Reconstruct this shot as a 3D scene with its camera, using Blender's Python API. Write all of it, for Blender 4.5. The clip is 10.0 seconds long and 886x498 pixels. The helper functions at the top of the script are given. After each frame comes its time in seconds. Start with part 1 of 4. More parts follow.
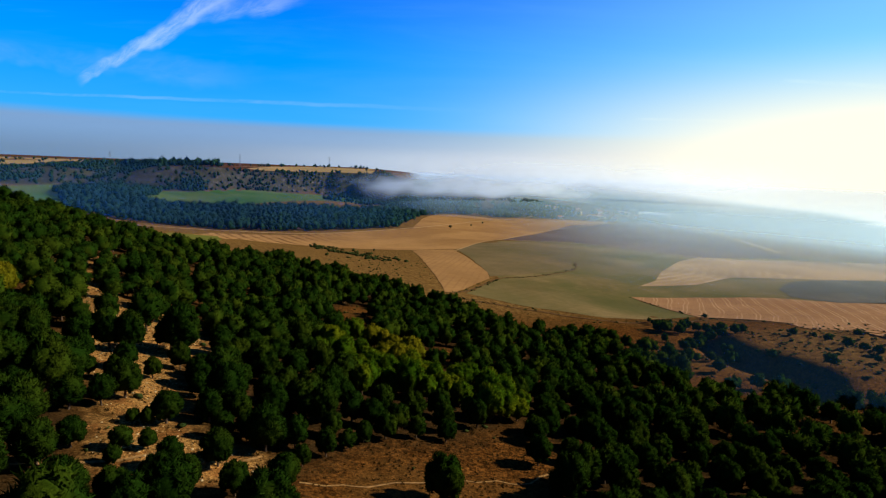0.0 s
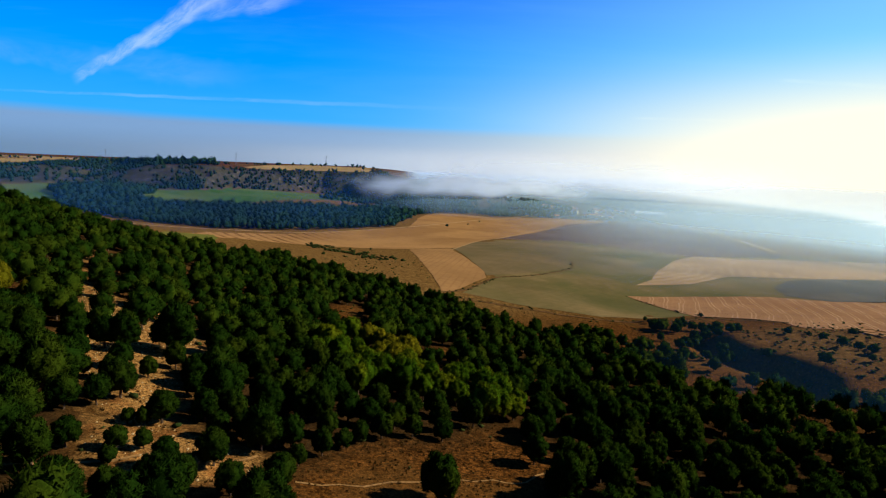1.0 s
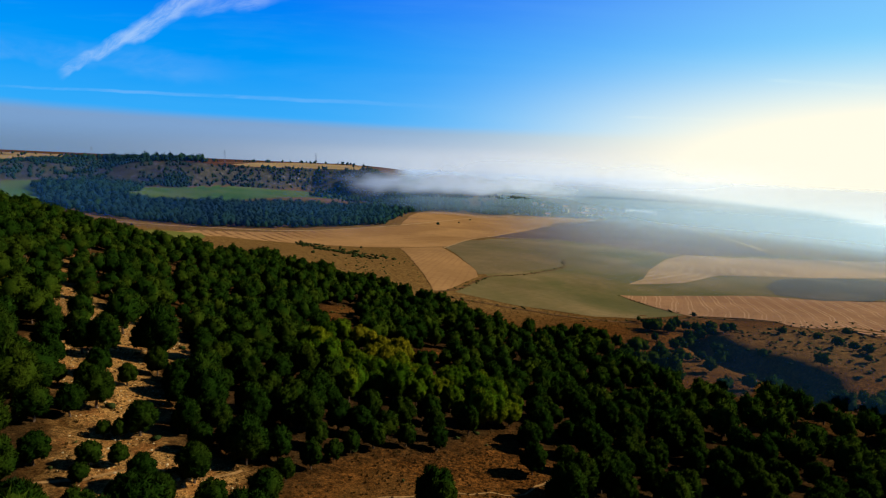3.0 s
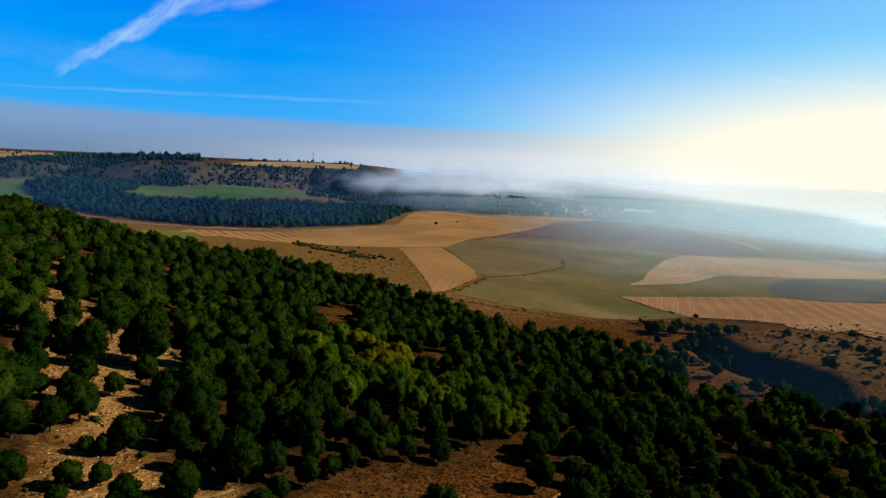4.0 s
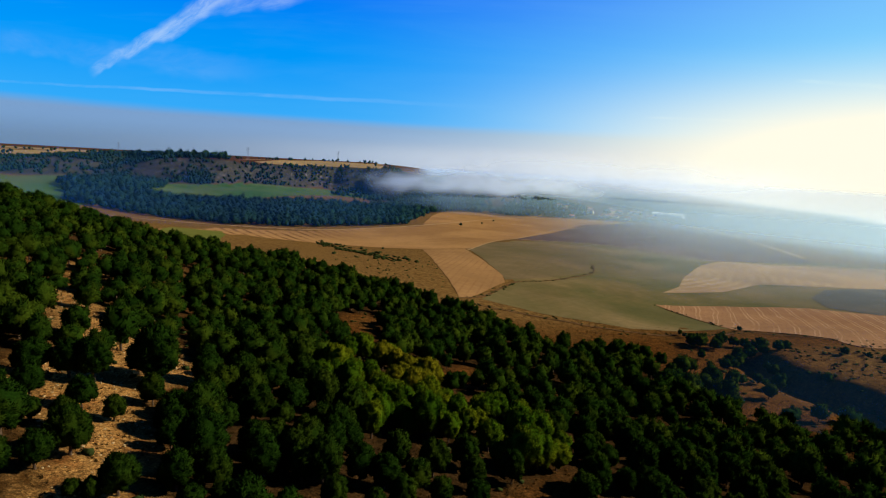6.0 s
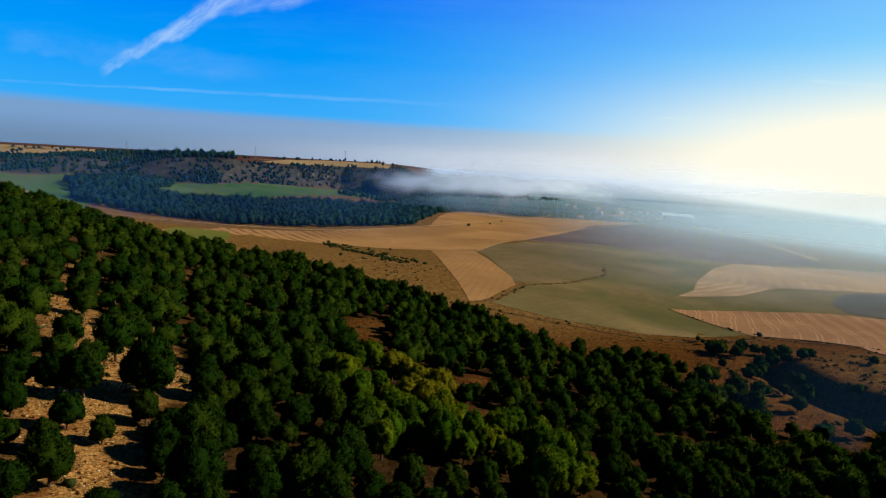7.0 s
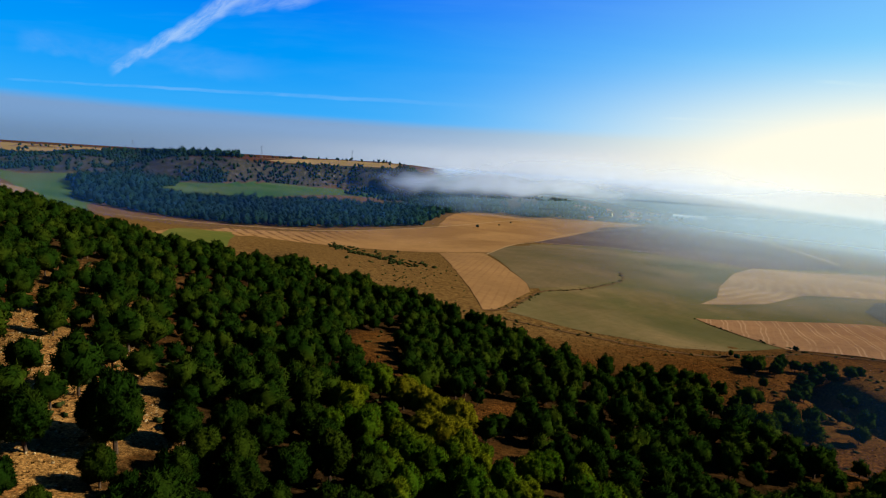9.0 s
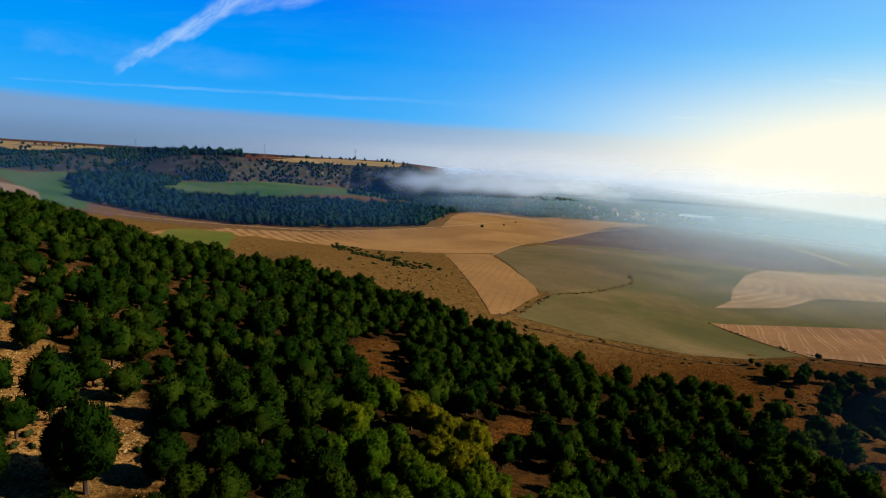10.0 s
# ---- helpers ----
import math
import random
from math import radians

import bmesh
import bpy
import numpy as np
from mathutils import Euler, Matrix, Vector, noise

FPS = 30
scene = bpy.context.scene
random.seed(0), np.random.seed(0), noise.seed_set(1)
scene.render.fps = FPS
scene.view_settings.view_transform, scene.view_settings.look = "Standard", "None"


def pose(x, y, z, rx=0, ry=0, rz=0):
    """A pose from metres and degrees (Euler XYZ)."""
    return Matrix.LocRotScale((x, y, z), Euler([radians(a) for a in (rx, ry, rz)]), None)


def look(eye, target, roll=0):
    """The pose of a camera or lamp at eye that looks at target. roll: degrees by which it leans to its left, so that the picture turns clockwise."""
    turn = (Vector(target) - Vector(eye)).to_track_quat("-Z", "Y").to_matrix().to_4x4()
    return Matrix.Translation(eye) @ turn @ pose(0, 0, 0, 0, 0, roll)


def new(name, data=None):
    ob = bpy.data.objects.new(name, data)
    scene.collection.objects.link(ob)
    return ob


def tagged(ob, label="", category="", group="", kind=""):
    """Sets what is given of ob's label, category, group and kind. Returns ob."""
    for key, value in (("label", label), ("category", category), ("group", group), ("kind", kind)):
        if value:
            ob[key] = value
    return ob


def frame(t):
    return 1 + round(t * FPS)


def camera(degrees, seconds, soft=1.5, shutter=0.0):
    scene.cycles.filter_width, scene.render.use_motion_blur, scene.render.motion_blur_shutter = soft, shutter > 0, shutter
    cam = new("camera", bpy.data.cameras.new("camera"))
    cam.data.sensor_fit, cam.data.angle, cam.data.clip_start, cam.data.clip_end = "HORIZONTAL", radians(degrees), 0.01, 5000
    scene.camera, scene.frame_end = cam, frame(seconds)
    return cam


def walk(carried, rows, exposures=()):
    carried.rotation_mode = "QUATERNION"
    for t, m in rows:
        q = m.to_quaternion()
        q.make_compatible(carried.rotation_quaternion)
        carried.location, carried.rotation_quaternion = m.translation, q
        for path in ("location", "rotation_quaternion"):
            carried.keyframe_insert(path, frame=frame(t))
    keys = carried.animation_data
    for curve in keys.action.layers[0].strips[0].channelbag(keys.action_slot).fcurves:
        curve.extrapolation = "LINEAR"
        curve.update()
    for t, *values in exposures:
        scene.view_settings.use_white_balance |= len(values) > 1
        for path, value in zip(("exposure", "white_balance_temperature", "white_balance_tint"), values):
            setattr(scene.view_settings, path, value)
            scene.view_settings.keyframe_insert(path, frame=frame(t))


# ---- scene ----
cam = camera(78.0, 10.0, soft=1.15)
PATH = [
    (0, (0.0, 0.0, 100.0), (0.0, 98.88, 85.05), 2.20),
    (0.5, (0.08, -0.05, 100.06), (0.36, 98.82, 85.04), 2.25),
    (1, (0.08, -0.02, 100.08), (0.67, 98.83, 84.96), 2.29),
    (1.5, (-0.0, 0.22, 100.07), (0.89, 99.06, 84.87), 2.33),
    (2, (-0.13, 0.96, 100.06), (1.13, 99.78, 84.78), 2.36),
    (2.5, (-0.32, 2.15, 100.01), (1.52, 100.95, 84.66), 2.41),
    (4, (-1.29, 7.6, 100.02), (1.53, 106.34, 84.5), 2.55),
    (4.5, (-1.74, 9.91, 100.01), (0.4, 108.67, 84.44), 2.67),
    (5, (-2.27, 12.38, 99.97), (-1.12, 111.15, 84.37), 2.79),
    (5.5, (-2.9, 15.12, 99.96), (-3.02, 113.89, 84.31), 2.93),
    (7, (-5.24, 24.72, 99.87), (-7.72, 123.44, 84.09), 3.16),
    (7.5, (-6.1, 28.31, 99.81), (-8.48, 127.03, 84.04), 3.25),
    (8, (-6.9, 32.13, 99.76), (-9.46, 130.85, 84.0), 3.25),
    (8.5, (-7.62, 36.15, 99.64), (-10.65, 134.85, 83.87), 3.30),
    (9, (-8.44, 40.25, 99.52), (-12.01, 138.92, 83.65), 3.37),
    (9.5, (-9.45, 44.58, 99.44), (-13.36, 143.22, 83.48), 3.40),
    (10, (-10.38, 48.91, 99.4), (-14.49, 147.52, 83.35), 3.40),
]
walk(cam, [(t, look(eye, target, roll)) for t, eye, target, roll in PATH], [(0, 0.6, 6200, 10), (2.0, 0.6, 6200, 10), (2.6, 0.5, 6200, 10), (10, 0.5, 6200, 10)])

# ---------------------------------------------------------------- light
SUN_AZ, SUN_EL = 14.0, 31.0          # degrees: from +x towards +y, above the level
SUN = Vector((math.cos(radians(SUN_EL)) * math.cos(radians(SUN_AZ)), math.cos(radians(SUN_EL)) * math.sin(radians(SUN_AZ)), math.sin(radians(SUN_EL))))
sun_data = bpy.data.lights.new("sun", "SUN")
sun_data.energy, sun_data.angle, sun_data.color = 5.0, radians(0.6), (0.97, 0.87, 0.60)
sun = new("sun", sun_data)
sun.matrix_world = look((300, 100, 400), Vector((300, 100, 400)) - SUN)


class Nodes:
    """Short hand for node trees."""

    def __init__(self, tree):
        self.tree = tree
        tree.nodes.clear()

    def add(self, kind, inputs=None):
        n = self.tree.nodes.new(kind)
        for key, value in (inputs or {}).items():
            self.feed(n.inputs[key], value)
        return n

    def feed(self, socket, value):
        if isinstance(value, bpy.types.NodeSocket):
            self.tree.links.new(value, socket)
        elif isinstance(value, tuple) and len(value) == 3 and socket.type == "RGBA":
            socket.default_value = (*value, 1)
        else:
            socket.default_value = value

    def math(self, op, a, b=0.0, c=0.0):
        n = self.add("ShaderNodeMath", {0: a, 1: b, 2: c})
        n.operation = op
        return n.outputs[0]

    def vmath(self, op, a, b):
        n = self.add("ShaderNodeVectorMath", {0: a, 1: b})
        n.operation = op
        return n.outputs["Value"] if op == "DOT_PRODUCT" else n.outputs[0]

    def mix(self, fac, a, b, blend="MIX"):
        n = self.add("ShaderNodeMix")
        n.data_type, n.blend_type = "RGBA", blend
        self.feed(n.inputs[0], fac)
        self.feed(n.inputs[6], a)
        self.feed(n.inputs[7], b)
        return n.outputs[2]

    def ramp(self, fac, lo, hi, low=0.0, high=1.0):
        n = self.add("ShaderNodeMapRange", {0: fac, 1: lo, 2: hi, 3: low, 4: high})
        n.interpolation_type = "SMOOTHSTEP"
        return n.outputs[0]

    def noise(self, where, scale, detail=4.0, rough=0.6, warp=0.0):
        return self.add("ShaderNodeTexNoise", {"Vector": where, "Scale": scale, "Detail": detail, "Roughness": rough, "Distortion": warp}).outputs[0]

    def spot(self, where, scale=(1, 1, 1), turn=0.0):
        return self.add("ShaderNodeMapping", {"Vector": where, "Scale": scale, "Rotation": (0, 0, radians(turn))}).outputs[0]

    def join(self, x, y, z=0.0):
        return self.add("ShaderNodeCombineXYZ", {0: x, 1: y, 2: z}).outputs[0]

    def attribute(self, name):
        n = self.add("ShaderNodeAttribute")
        n.attribute_name = name
        return n.outputs["Fac"]


EXPOSURE = 0.6          # stops, as the shot begins


def shown(r, g, b):
    """World colour that gives this brightness at the sky's strength and the exposure."""
    k = 10 / 2**EXPOSURE
    return (r * k, g * k, b * k)


world = bpy.data.worlds.new("sky")
scene.world = world
world.use_nodes = True
N = Nodes(world.node_tree)
way = N.add("ShaderNodeTexCoord").outputs["Generated"]
sky_node = N.add("ShaderNodeTexSky")
sky_node.sky_type, sky_node.sun_disc, sky_node.sun_elevation, sky_node.sun_rotation = "NISHITA", False, radians(SUN_EL), radians(90 - SUN_AZ)
sky_node.altitude, sky_node.air_density, sky_node.dust_density, sky_node.ozone_density = 800, 1.0, 1.0, 3.0
wx, wy, wz = N.add("ShaderNodeSeparateXYZ", {0: way}).outputs
# deep autumn blue, paler and greener lower down; darker overhead and away from the sun
tone = N.mix(N.ramp(wz, 0.15, 0.29), shown(0.0, 0.34, 1.0), shown(0.0, 0.19, 1.0))
tone = N.mix(N.ramp(wz, 0.055, 0.17), shown(0.05, 0.44, 1.0), tone)
heaven = N.mix(0.85, N.mix(1.0, sky_node.outputs[0], (0.0, 0.50, 1.0), "MULTIPLY"), tone)
heaven = N.mix(N.ramp(wz, 0.34, 0.65), heaven, shown(0.0, 0.03, 0.15))
heaven = N.mix(1.0, heaven, N.mix(N.ramp(wy, 0.25, -0.45), (1.0, 1.0, 1.0), (0.30, 0.32, 0.36)), "MULTIPLY")
# the sky seen towards +y laid flat: across, up
ahead = N.math("MAXIMUM", wy, 0.02)
sx, sz = N.math("DIVIDE", wx, ahead), N.math("DIVIDE", wz, ahead)
flat_sky = N.join(sx, sz)
thin = N.ramp(N.noise(N.spot(flat_sky, (0.7, 7.0, 1.0), 3), 2.0, 5.0, 0.6, 0.4), 0.40, 0.80)
heaven = N.mix(N.math("MULTIPLY", thin, 0.06), heaven, shown(0.40, 0.82, 1.0))


def trail(under, x0, z0, x1, z1, wide0, wide1, thick, grain):
    """A vapour trail from one place in the sky to another, widening on its way."""
    long = math.hypot(x1 - x0, z1 - z0)
    ux, uz = (x1 - x0) / long, (z1 - z0) / long
    along = N.math("ADD", N.math("MULTIPLY", N.math("SUBTRACT", sx, x0), ux), N.math("MULTIPLY", N.math("SUBTRACT", sz, z0), uz))
    across = N.math("SUBTRACT", N.math("MULTIPLY", N.math("SUBTRACT", sz, z0), ux), N.math("MULTIPLY", N.math("SUBTRACT", sx, x0), uz))
    place = N.join(along, across)
    wobble = N.math("MULTIPLY", N.math("SUBTRACT", N.noise(place, 9.0, 3.0, 0.6), 0.5), wide1 * 1.6)
    off = N.math("ABSOLUTE", N.math("ADD", across, wobble))
    wide = N.math("MULTIPLY_ADD", N.ramp(along, 0.0, long), wide1 - wide0, wide0)
    body = N.ramp(N.math("DIVIDE", off, wide), 1.0, 0.25)
    ends = N.math("MULTIPLY", N.ramp(along, -0.004, 0.03), N.ramp(along, long * 1.35, long * 0.8))
    wisps = N.ramp(N.noise(N.spot(place, (grain * 0.25, grain, 1.0)), 1.0, 6.0, 0.68, 0.6), 0.25, 0.72)
    cover = N.math("MULTIPLY", N.math("MULTIPLY", body, ends), N.math("MULTIPLY", wisps, thick))
    return N.mix(cover, under, shown(0.72, 0.86, 1.0))


heaven = trail(heaven, -0.6600, 0.1225, -0.3950, 0.2800, 0.009, 0.024, 0.50, 42.0)
heaven = trail(heaven, -0.4900, 0.2270, -0.2900, 0.2780, 0.010, 0.022, 0.30, 30.0)
heaven = trail(heaven, -0.8590, 0.1014, -0.1545, 0.1003, 0.003, 0.005, 0.14, 20.0)
heaven = trail(heaven, 0.3290, 0.0958, 0.6303, 0.1022, 0.003, 0.005, 0.5, 20.0)
heaven = trail(heaven, 0.5811, 0.1714, 0.8404, 0.1685, 0.004, 0.007, 0.6, 20.0)
heaven = trail(heaven, -0.8325, 0.1718, -0.4350, 0.1481, 0.02, 0.03, 0.10, 14.0)
# haze along the horizon, and warm white light in it towards the sun
toward = N.vmath("DOT_PRODUCT", way, (math.cos(radians(45)), math.sin(radians(45)), 0.03))
soft_edge = N.math("ADD", wz, N.math("MULTIPLY", N.math("SUBTRACT", N.noise(N.spot(flat_sky, (0.5, 9.0, 1.0)), 2.0), 0.5), 0.012))
heaven = N.mix(N.math("MULTIPLY", N.ramp(soft_edge, 0.068, 0.050), 0.80), heaven, shown(0.26, 0.36, 0.53))
heaven = N.mix(N.ramp(soft_edge, 0.045, 0.0), heaven, shown(0.18, 0.285, 0.43))
shine = N.math("MULTIPLY", N.math("POWER", N.math("MAXIMUM", toward, 0.0), 2.5), N.ramp(soft_edge, 0.034, 0.002))
glow = N.math("MULTIPLY", N.math("POWER", N.math("MAXIMUM", toward, 0.0), 9.0), N.ramp(wz, 0.215, 0.0))
pale = N.math("MULTIPLY", N.math("POWER", N.math("MAXIMUM", toward, 0.0), 5.5), N.ramp(wz, 0.70, 0.05))
heaven = N.mix(N.math("MULTIPLY", pale, 0.80), heaven, shown(0.40, 0.88, 1.0))
bank = N.math("MULTIPLY", N.math("POWER", N.math("MAXIMUM", toward, 0.0), 2.5), N.ramp(soft_edge, 0.075, 0.0))
heaven = N.mix(N.math("MINIMUM", N.math("MULTIPLY", bank, 1.9), 0.95), heaven, shown(0.54, 0.62, 0.75))
heaven = N.mix(N.math("MINIMUM", N.math("MULTIPLY", shine, 1.4), 0.95), heaven, shown(0.68, 0.74, 0.82))
heaven = N.mix(N.math("MINIMUM", N.math("MULTIPLY", glow, 1.9), 1.0), heaven, shown(1.12, 1.05, 0.83))
N.add("ShaderNodeOutputWorld", {0: N.add("ShaderNodeBackground", {0: heaven, 1: 0.1}).outputs[0]})

# ---------------------------------------------------------------- materials


def material(name):
    m = bpy.data.materials.new(name)
    m.use_nodes = True
    return m, Nodes(m.node_tree)


def finish(n, colour, rough=0.9, bump=None, strength=0.5, distance=0.1, metal=0.0, spec=0.25):
    s = n.add("ShaderNodeBsdfPrincipled", {"Base Color": colour, "Roughness": rough, "Metallic": metal, "Specular IOR Level": spec})
    if bump is not None:
        n.feed(s.inputs["Normal"], n.add("ShaderNodeBump", {"Height": bump, "Strength": strength, "Distance": distance}).outputs[0])
    return s.outputs[0]


def surface(n, shader):
    n.add("ShaderNodeOutputMaterial", {0: shader})


def plain(name, colour, rough=0.8, metal=0.0, vary=0.15, scale=2.0):
    m, n = material(name)
    p = n.add("ShaderNodeTexCoord").outputs["Object"]
    g = n.noise(p, scale, 5.0)
    c = n.mix(n.ramp(g, 0.3, 0.75), tuple(v * (1 - vary) for v in colour), tuple(min(1, v * (1 + vary)) for v in colour))
    surface(n, finish(n, c, rough, g, 0.2, 0.02, metal, 0.3 if rough < 0.6 else 0.0))
    return m


def foliage(name, dark, mid, light, through_light=0.25):
    m, n = material(name)
    isle = n.add("ShaderNodeNewGeometry").outputs["Random Per Island"]
    tree = n.add("ShaderNodeObjectInfo").outputs["Random"]
    p = n.add("ShaderNodeNewGeometry").outputs["Position"]
    stand = n.noise(p, 0.12, 3.0)
    c = n.mix(n.ramp(isle, -0.5, 1.1), dark, mid)
    c = n.mix(n.math("MULTIPLY", n.ramp(stand, 0.42, 0.72), n.math("MULTIPLY_ADD", tree, 0.5, 0.35)), c, light)
    needles = n.noise(p, 3.6, 4.0, 0.7)
    c = n.mix(1.0, c, n.mix(n.ramp(needles, 0.34, 0.66), (0.66, 0.68, 0.66), (1.40, 1.36, 1.25)), "MULTIPLY")
    a = finish(n, c, 1.0, needles, 0.5, 0.25, spec=0.0)
    b = n.add("ShaderNodeBsdfTranslucent", {0: n.mix(0.5, c, light)}).outputs[0]
    surface(n, n.add("ShaderNodeMixShader", {0: through_light, 1: a, 2: b}).outputs[0])
    return m


PINE = foliage("pine_needles", (0.0028, 0.0098, 0.0014), (0.0100, 0.0255, 0.0025), (0.032, 0.047, 0.0035), 0.12)
POPLAR = foliage("turning_leaves", (0.010, 0.036, 0.002), (0.036, 0.075, 0.003), (0.115, 0.122, 0.004), 0.22)
GOLD = foliage("golden_leaves", (0.052, 0.056, 0.003), (0.115, 0.108, 0.005), (0.19, 0.16, 0.007), 0.3)
# pine green turned bluer: haze over distant trees is put into the leaves
HAZED_WOODS = foliage("hazed_woods", (0.004, 0.014, 0.009), (0.011, 0.034, 0.016), (0.023, 0.050, 0.020), 0.15)
SCRUB = foliage("scrub_leaves", (0.012, 0.024, 0.007), (0.028, 0.042, 0.012), (0.060, 0.062, 0.020), 0.2)
BARK = plain("bark", (0.09, 0.06, 0.042), 0.95, 0, 0.4, 6.0)
STONE = plain("limestone", (0.36, 0.26, 0.14), 0.95, 0, 0.25, 1.5)


def soil_material():
    """Dry grass and red earth, pale limestone marl where the 'chalk' layer says so, stubble-brown in the valley."""
    m, n = material("hillside_soil")
    p = n.add("ShaderNodeNewGeometry").outputs["Position"]
    broad, fine, grit = n.noise(p, 0.035, 5.0), n.noise(p, 0.45, 7.0, 0.7), n.noise(p, 2.6, 6.0, 0.75)
    grass = n.mix(n.ramp(n.noise(p, 1.5, 5.0, 0.65), 0.40, 0.60), (0.036, 0.014, 0.0035), (0.140, 0.052, 0.011))
    grass = n.mix(n.ramp(broad, 0.42, 0.66), grass, (0.100, 0.044, 0.011))
    marl = n.mix(n.ramp(grit, 0.30, 0.70), (0.11, 0.046, 0.011), (0.51, 0.27, 0.084))
    marl = n.mix(n.math("MULTIPLY", n.ramp(n.noise(p, 0.22, 5.0, 0.7), 0.48, 0.66), 0.7), marl, (0.20, 0.066, 0.016))
    marl = n.mix(n.math("MULTIPLY", n.ramp(n.noise(p, 1.7, 6.0, 0.75, 0.5), 0.52, 0.60), 0.75), marl, (0.085, 0.042, 0.014))
    edge = n.math("ADD", n.attribute("chalk"), n.math("MULTIPLY", n.math("SUBTRACT", fine, 0.5), 1.5))
    c = n.mix(n.ramp(edge, 0.30, 0.62), grass, marl)
    meadow = n.mix(n.ramp(fine, 0.36, 0.64), (0.085, 0.044, 0.014), (0.180, 0.098, 0.030))
    c = n.mix(n.attribute("meadow"), c, meadow)
    crag = n.mix(n.ramp(n.noise(p, 0.13, 6.0, 0.75), 0.56, 0.66), (0.066, 0.057, 0.042), (0.36, 0.30, 0.22))
    c = n.mix(n.attribute("crag"), c, crag)
    # shade under the pines, painted into the soil as dark brown
    pine_shade = n.mix(n.ramp(fine, 0.35, 0.65), (0.012, 0.008, 0.004), (0.040, 0.021, 0.008))
    c = n.mix(n.math("MULTIPLY", n.attribute("pine_shade"), 0.9), c, pine_shade)
    speck = n.ramp(n.noise(p, 2.3, 6.0, 0.7), 0.54, 0.66)
    c = n.mix(n.math("MULTIPLY", speck, 0.85), c, (0.040, 0.028, 0.012))
    scrub = n.ramp(n.noise(p, 0.07, 6.0, 0.75), 0.36, 0.50)
    c = n.mix(n.math("MULTIPLY", scrub, n.math("MULTIPLY", n.attribute("maquis"), 0.55)), c, (0.030, 0.034, 0.016))
    clod = n.math("MULTIPLY", n.ramp(n.noise(p, 3.4, 6.0, 0.75, 0.3), 0.36, 0.62, 0.42, 1.2), n.ramp(n.noise(p, 0.5, 3.0, 0.6), 0.35, 0.65, 0.75, 1.15))
    c = n.mix(n.math("MULTIPLY_ADD", n.attribute("meadow"), -0.65, 1.0), c, n.mix(1.0, c, n.join(clod, clod, clod), "MULTIPLY"))
    surface(n, finish(n, c, 1.0, n.math("ADD", fine, n.math("MULTIPLY", grit, 0.4)), 0.8, 0.5, spec=0.0))
    return m


def field_material(name, low, high, line=None, turn=0.0, gap=6.0, share=0.5, curl=2.0, patch=(0.5, 0.5, 0.5), patch_share=0.0, centre=None, thin=0.75, west=None):
    """A tilled field: two tones in broad drifts, and drilled lines a few metres apart."""
    m, n = material(name)
    p = n.add("ShaderNodeNewGeometry").outputs["Position"]
    broad, fine = n.noise(p, 0.012, 5.0, 0.6, 0.2), n.noise(p, 0.25, 6.0, 0.7)
    c = n.mix(n.ramp(broad, 0.36, 0.66), low, high)
    c = n.mix(n.math("MULTIPLY", n.ramp(fine, 0.35, 0.7), 0.25), c, tuple(v * 0.55 for v in low))
    if patch_share:
        c = n.mix(n.math("MULTIPLY", n.ramp(n.noise(p, 0.011, 5.0, 0.6, 0.25), 0.40, 0.66), patch_share), c, patch)
    weeds = n.ramp(n.noise(p, 0.028, 6.0, 0.68, 0.2), 0.40, 0.66)
    c = n.mix(n.math("MULTIPLY", weeds, 0.22), c, tuple(v * 0.62 for v in low))
    if line:
        if centre:
            # pairs of wheel tracks in wide bows about a centre, and the fine drilling between them
            place = n.add("ShaderNodeMapping", {"Vector": p, "Location": (-centre[0], -centre[1], 0), "Scale": (1, 1, 0)}).outputs[0]
            away = n.math("ADD", n.math("SQRT", n.vmath("DOT_PRODUCT", place, place)), n.math("MULTIPLY", n.noise(p, 0.02, 3.0, 0.5), curl * 8))
            lane = n.math("ABSOLUTE", n.math("SUBTRACT", n.math("FRACT", n.math("DIVIDE", away, gap)), 0.5))
            track = n.ramp(n.math("ABSOLUTE", n.math("SUBTRACT", lane, 0.12)), 0.060, 0.015)
            drill = n.math("MULTIPLY", n.math("SINE", n.math("MULTIPLY", away, 3.2)), 0.12)
            fade = n.math("MULTIPLY", n.math("ADD", track, n.math("MAXIMUM", drill, 0.0)), n.ramp(n.noise(p, 0.035, 4.0, 0.7), 0.32, 0.58))
        else:
            w = n.add("ShaderNodeTexWave", {"Vector": n.spot(p, (1, 1, 0), turn), "Scale": 0.314 / gap, "Distortion": curl * 3, "Detail": 2.0, "Detail Scale": 0.4, "Detail Roughness": 0.4})
            fade = n.math("MULTIPLY", n.ramp(w.outputs["Fac"], thin, 0.99), n.ramp(n.noise(p, 0.03, 4.0, 0.7), 0.30, 0.62))
            if west:
                fade = n.math("MULTIPLY", fade, n.ramp(n.add("ShaderNodeSeparateXYZ", {0: p}).outputs[0], west[0], west[1]))
        c = n.mix(n.math("MULTIPLY", fade, share), c, line)
    surface(n, finish(n, c, 1.0, fine, 0.5, 0.4, spec=0.0))
    return m


